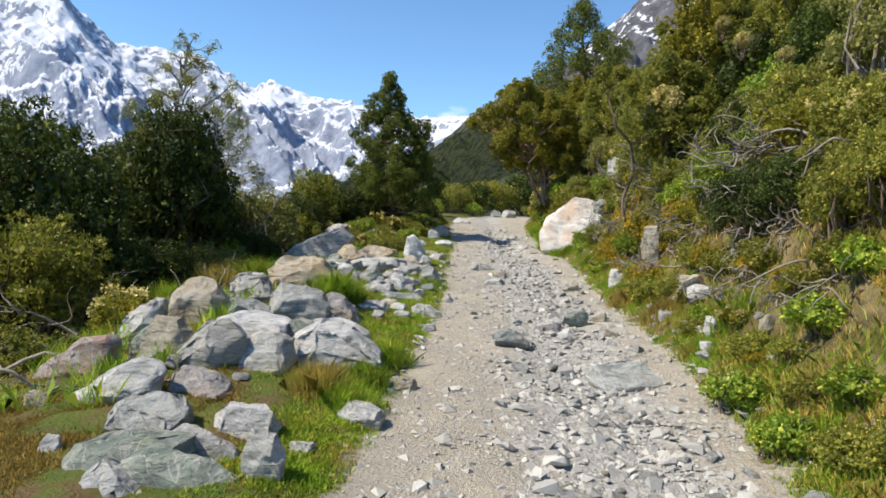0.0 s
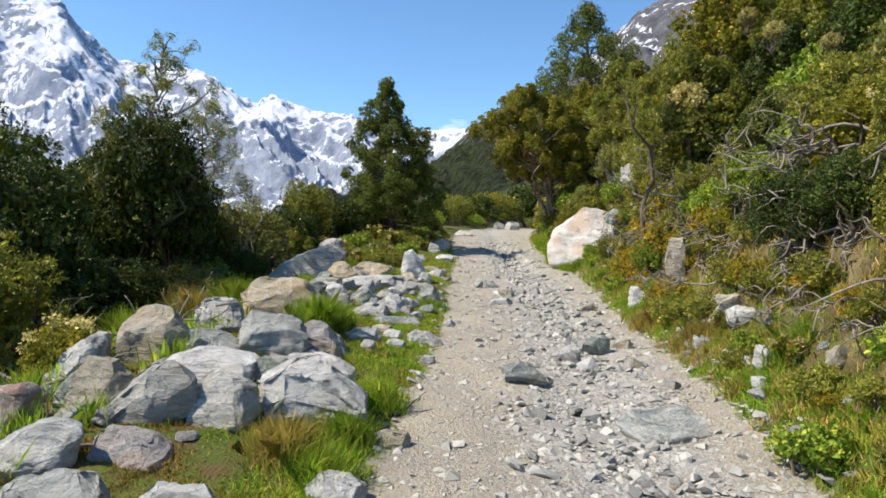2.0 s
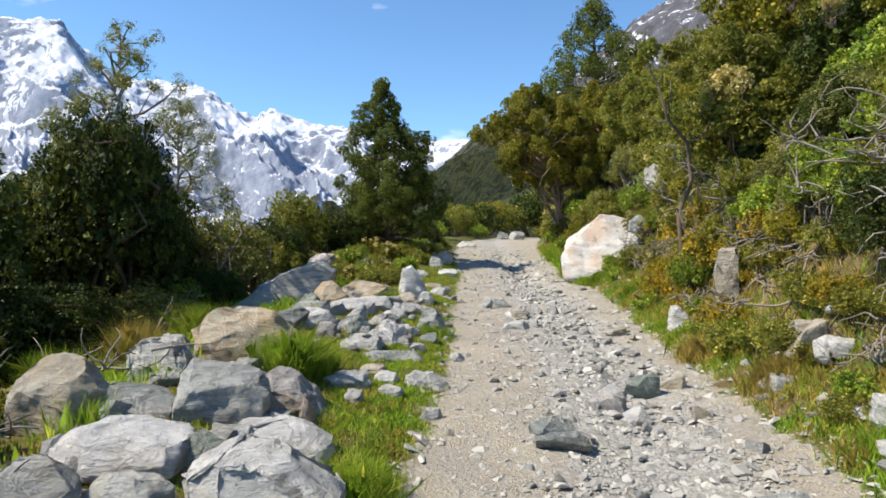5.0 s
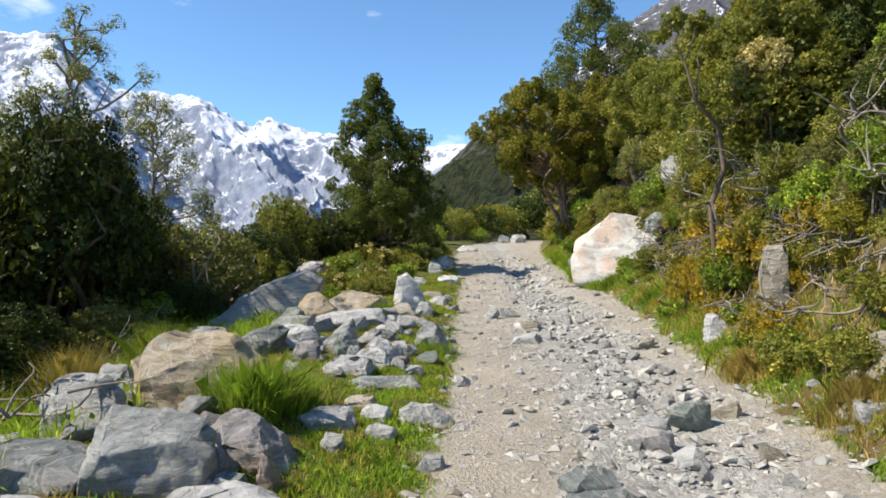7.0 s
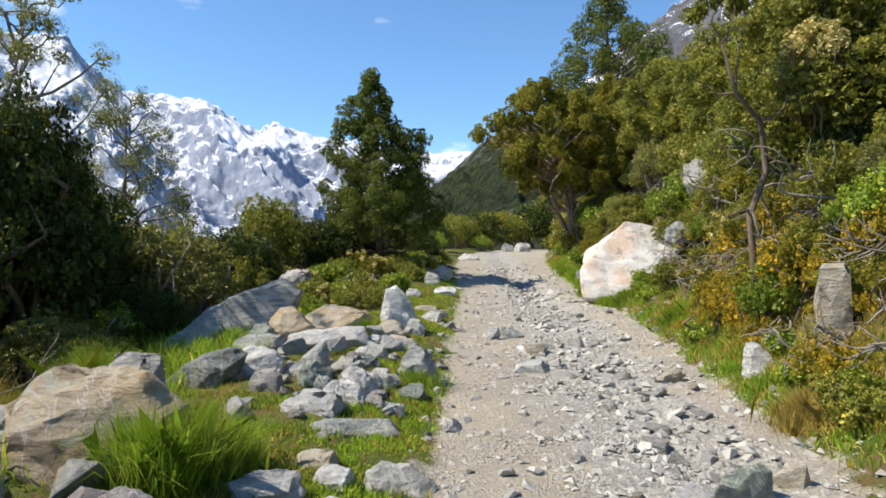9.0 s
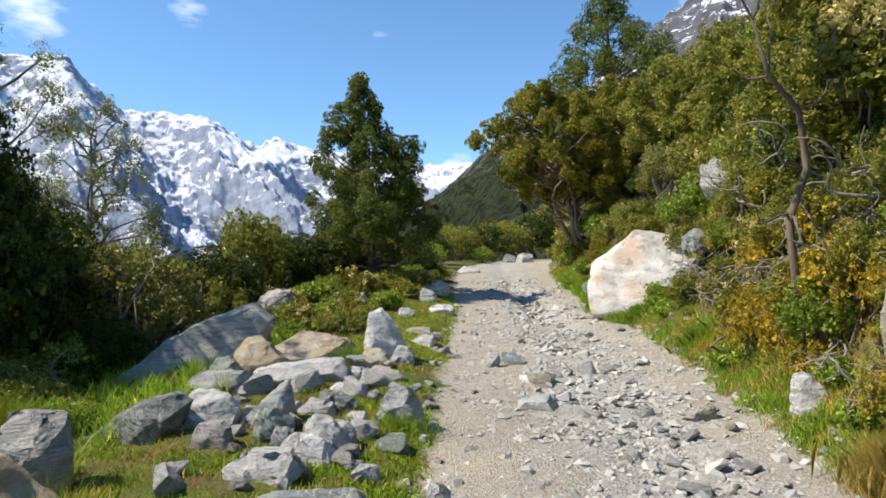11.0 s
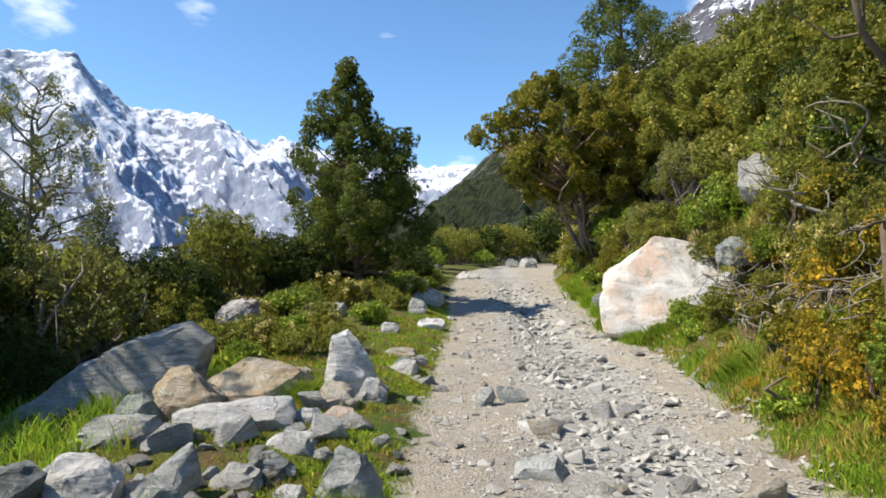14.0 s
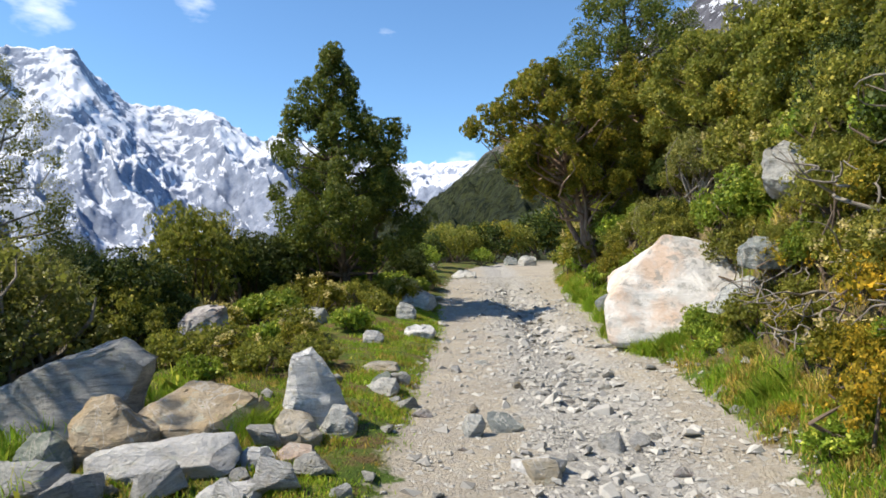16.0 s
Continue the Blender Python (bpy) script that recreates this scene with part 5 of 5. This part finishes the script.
def tree(name, seed, label, base, trunks, profile, top, leaf, clumps, count, length, width, lobe, bark=None, lean=(0, 0), upright=.5, spread=.35, extra=()):
    """A tree: trunk or trunks, limbs, and leaf tufts held in lobes; profile gives the crown's radius by height."""
    rg = np.random.default_rng(seed)
    ob = thing(name, label, "tree")
    ob.matrix_world = pose(base[0], base[1], float(height(base[0], base[1])) - .08)
    hs, rs = profile
    axis = lambda h: np.array((lean[0] * h / top, lean[1] * h / top, h))
    for k, (dx, dy, share, r) in enumerate(trunks):
        end = axis(top * share) + np.array((dx * 3, dy * 3, 0))
        pts = [np.array((dx, dy, -.2)) + (end - np.array((dx, dy, -.2))) * s + np.array((rg.normal() * .05, rg.normal() * .05, 0)) * (0 < s < 1) for s in np.linspace(0, 1, 9)]
        v, f = tube(pts, np.linspace(r, r * .15, 9), 8)
        part("trunk", mesh_of("trunk", v, f, bark or BARK, True), ob)
    lobes = [(np.array(e[:3]), e[3]) for e in extra]
    for k in range(clumps):
        h = hs[0] + (hs[-1] - hs[0]) * ((k + rg.random()) / clumps)
        a = k * 2.4 + rg.normal() * .4
        full = np.interp(h, hs, rs)
        r = full * rg.uniform(.3, .95)
        tip = axis(h) + np.array((math.cos(a) * r, math.sin(a) * r, rg.uniform(0, .2) * r))
        start = axis(max(h - .45 * r - .1, hs[0] * .6))
        v, f = limb(rg, start, tip, .012 + .016 * r, .005, .14, 6, -.04)
        part("limb", mesh_of("limb", v, f, bark or BARK), ob)
        lobes.append((tip, lobe * (.35 + .65 * full / max(rs)) * rg.uniform(.7, 1.3)))
    part("crown", quads("crown", foliage(rg, lobes, int(count * 3), length * .42, width * .46, upright, spread), 4, LEAF[leaf]), ob)
    return ob


REDBARK = bark_material("reddish_peeling_bark", (.16, .1, .07), (.32, .23, .17))
tree("conifer", 46, "tall dark green mountain conifer with a slightly leaning trunk", (-.85, 18.5), ((0, 0, .97, .1), (.28, .05, .56, .06)),
     ((.6, 1.0, 1.7, 2.3, 2.7, 3.1, 3.4, 3.7, 4.0, 4.25), (.9, 1.5, 1.6, 1.05, 1.15, .6, .68, .3, .34, .1)), 4.3, "conifer", 96, 30000, .075, .036, .35, lean=(-.3, 0), extra=((.7, 0, 2.5, .34), (.6, .05, 2.15, .32), (.75, 0, 2.85, .22), (.45, -.1, 1.7, .3)))
tree("golden_tree", 42, "spreading golden-green tree with several bare trunks", (4.15, 21.5), ((0, 0, .7, .11), (.12, .1, .72, .09), (-.14, .1, .66, .08), (.04, -.1, .6, .07)),
     ((1.5, 2.0, 2.6, 3.2, 3.8, 4.3), (1.3, 2.05, 2.2, 1.8, 1.2, .5)), 4.4, "gold", 90, 26000, .1, .048, .36, bark=REDBARK, lean=(-1.3, 0), upright=.9)
tree("tall_tree", 43, "tall dark green bushy tree on the bank", (5.85, 24.5), ((0, 0, .95, .16),),
     ((.3, 1.6, 2.8, 4.0, 5.2, 6.1), (2.5, 2.8, 2.4, 1.75, .85, .2)), 6.2, "conifer", 120, 30000, .1, .05, .6, lean=(-.3, 0))
for i, (x, y, top, wide, leaf, label) in enumerate((
        (5.3, 21.6, 3.1, 1.4, "gold", "dense olive-green tree beside the golden one"),
        (5.6, 18.6, 2.3, 1.25, "olive", "rounded grey-olive tree on the bank"),
        (6.6, 20.6, 2.2, 1.5, "olive", "dark green bushy tree higher on the bank"),
        (5.5, 15.6, 1.8, 1.0, "olive", "leafy olive tree over the white boulder"),
        (5.2, 12.2, 2.9, 1.05, "gold", "dark small-leaved tree leaning over the bank"),
        (6.3, 13.6, 2.6, 1.4, "olive", "dark green tree in the bank scrub"),
        (6.2, 10.2, 2.7, 1.3, "olive", "olive-leaved tree high on the bank"),
        (4.3, 10.7, 2.0, .8, "olive", "small olive tree rooted in the steep bank"))):
    tree("bank_tree", 60 + i, label, (x, y), ((0, 0, .85, .07), (.12, .06, .7, .05), (-.1, .05, .6, .045)),
         ((.5, top * .3, top * .55, top * .8, top), (wide * .8, wide, wide * .95, wide * .65, wide * .2)), top, leaf, 60, 13000, .085, .044, .3, lean=(-.35, -.1), upright=.7)
tree("open_tree", 44, "sparse small-leaved tree with crooked lichen-grey limbs", (-4.95, 11.4), ((0, 0, .95, .042), (.2, 0, .7, .032)),
     ((1.7, 2.3, 2.9, 3.6, 4.3, 4.6), (.7, 1.15, 1.25, 1.0, .6, .25)), 4.7, "grey", 54, 9000, .036, .022, .2, bark=DEADWOOD, lean=(.85, 0), spread=.8)
tree("open_tree", 45, "sparse small-leaved tree with thin crooked limbs", (-5.0, 15.2), ((0, 0, .95, .05), (-.3, 0, .7, .04)),
     ((1.1, 2.0, 2.9, 3.7, 4.2), (.9, 1.3, 1.1, .7, .25)), 4.3, "grey", 56, 8000, .045, .024, .25, bark=DEADWOOD, lean=(.3, 0), spread=.8)


def crooked_tree():
    """A thin tree with a twisted trunk that leans over the bank and carries little foliage."""
    rg = np.random.default_rng(88)
    ob = thing("crooked_tree", "thin crooked brown tree leaning out of the bank", "tree")
    ob.matrix_world = pose(3.3, 10.3, float(height(3.3, 10.3)) - .1)
    bends = np.array(((0, 0, 0), (-.12, -.05, .5), (-.2, -.1, 1.1), (-.05, -.1, 1.5), (-.12, -.13, 1.95), (-.38, -.2, 2.2), (-.55, -.3, 2.6)))
    part("trunk", mesh_of("trunk", *tube(bends, (.036, .034, .03, .028, .024, .019, .011), 7), BARK, True), ob)
    lobes = []
    for i, (a, b) in enumerate(((2, (-.6, -.3, 1.25)), (3, (.45, -.1, 1.75)), (4, (.5, 0, 2.3)), (5, (-.05, 0, 2.95)), (5, (-.75, -.1, 2.35)), (6, (-.7, -.35, 2.95)), (6, (-.4, -.2, 3.0)))):
        part("limb", mesh_of("limb", *limb(rg, bends[a], b, .012, .003, .14, 8), BARK, True), ob)
        if i > 2:
            lobes += [(np.array(b) + ball(rg, 1)[0] * .12, .15), (np.array(b) + ball(rg, 1)[0] * .2, .12)]
    part("crown", quads("crown", foliage(rg, lobes, 4200, .03, .012, .8), 4, LEAF["olive"]), ob)


crooked_tree()


# ---- dead branches ----
def dead_branch(x, y, z, length, turn, rise, seed, label, thick=1.0):
    """A bleached, forked and crooked branch that lies against the bank."""
    rg = np.random.default_rng(seed)
    way = np.array((math.cos(radians(turn)), math.sin(radians(turn)), rise))
    end = unit(way) * length
    ob = thing("dead_branch", label, "branch", "dead branches in the scrub")
    ob.matrix_world = pose(x, y, float(height(x, y)) + z)
    part("stem", mesh_of("stem", *limb(rg, np.zeros(3), end, .007 + .011 * length * thick, .004, .13, 12), DEADWOOD, True), ob)
    for k in range(6):
        s = rg.uniform(.2, .85)
        tip = end * s + unit(way + rg.normal(size=3) * .8) * length * rg.uniform(.25, .5)
        part("fork", mesh_of("fork", *limb(rg, end * s, tip, .005 + .005 * thick, .002, .13, 8), DEADWOOD, True), ob)
    return ob


BRANCHES = ((3.6, 6.4, .25, .7, 150, .1), (3.75, 7.2, .25, .8, 200, -.1), (3.5, 8.0, .15, .6, 215, -.3), (3.6, 8.6, .15, .7, 170, .1), (3.6, 9.8, .15, .7, 160, .3), (3.6, 10.8, .15, .7, 190, .1), (3.6, 12.4, .15, .7, 130, .3),
            (3.5, 5.6, .2, .7, 190, -.2), (3.4, 6.9, .2, .7, 240, -.3), (3.4, 8.9, .1, .7, 255, -.2), (3.8, 10.1, .2, .7, 220, .0))
for i, row in enumerate(BRANCHES):
    dead_branch(*row, 1100 + i, "bleached grey dead branch tangled in the bank scrub", .8)
for i, row in enumerate(((-3.2, 6.0, .05, 1.1, 40, .5), (-3.4, 5.2, .05, 1.2, 160, .25), (-3.6, 6.8, .1, 1.0, 80, .7), (-3.0, 11.2, .05, .9, 120, .5), (-3.1, 9.0, .05, .8, 60, .6), (-3.8, 5.9, .05, 1.2, 20, .2), (-3.3, 4.5, .05, 1.0, 140, .3))):
    dead_branch(*row, 940 + i, "grey dead branch at the edge of the dark scrub")
for i, row in enumerate(((4.1, 6.5, .25, 1.0, 165, .15), (4.15, 7.1, .3, 1.1, 185, -.1), (4.2, 7.6, .35, 1.0, 215, .05), (4.1, 6.0, .3, .9, 200, -.3), (3.95, 7.4, .15, .9, 235, -.45))):
    dead_branch(*row, 1160 + i, "thick grey bare limb arching out of the bank scrub", 1.7)
for i in range(15):
    y = rng.uniform(6.3, 9.4) if i < 8 else rng.uniform(9.4, 12.8)
    dead_branch(trail_right(y) + rng.uniform(.95, 1.6), y, rng.uniform(.12, .5), rng.uniform(.6, 1.1), rng.uniform(120, 290), rng.uniform(-.7, .9), 1200 + i, "crooked grey bare limb standing out of the bank scrub", 1.3)
for i in range(12):
    y = rng.uniform(4.2, 7.4)
    dead_branch(trail_left(y) - rng.uniform(2.5, 3.3), y, rng.uniform(.02, .2), rng.uniform(.6, 1.1), rng.uniform(0, 360), rng.uniform(-.05, .5), 1240 + i, "grey brittle branch lying at the scrub's edge", 1.0)
for i in range(44):
    y = rng.uniform(4.5, 12.5)
    dead_branch(trail_right(y) + rng.uniform(.5, 1.3), y, rng.uniform(.0, .08), rng.uniform(.35, .8), rng.uniform(120, 290), rng.uniform(-.7, .3), 980 + i, "thin dry brown stem hanging on the bank", .8)
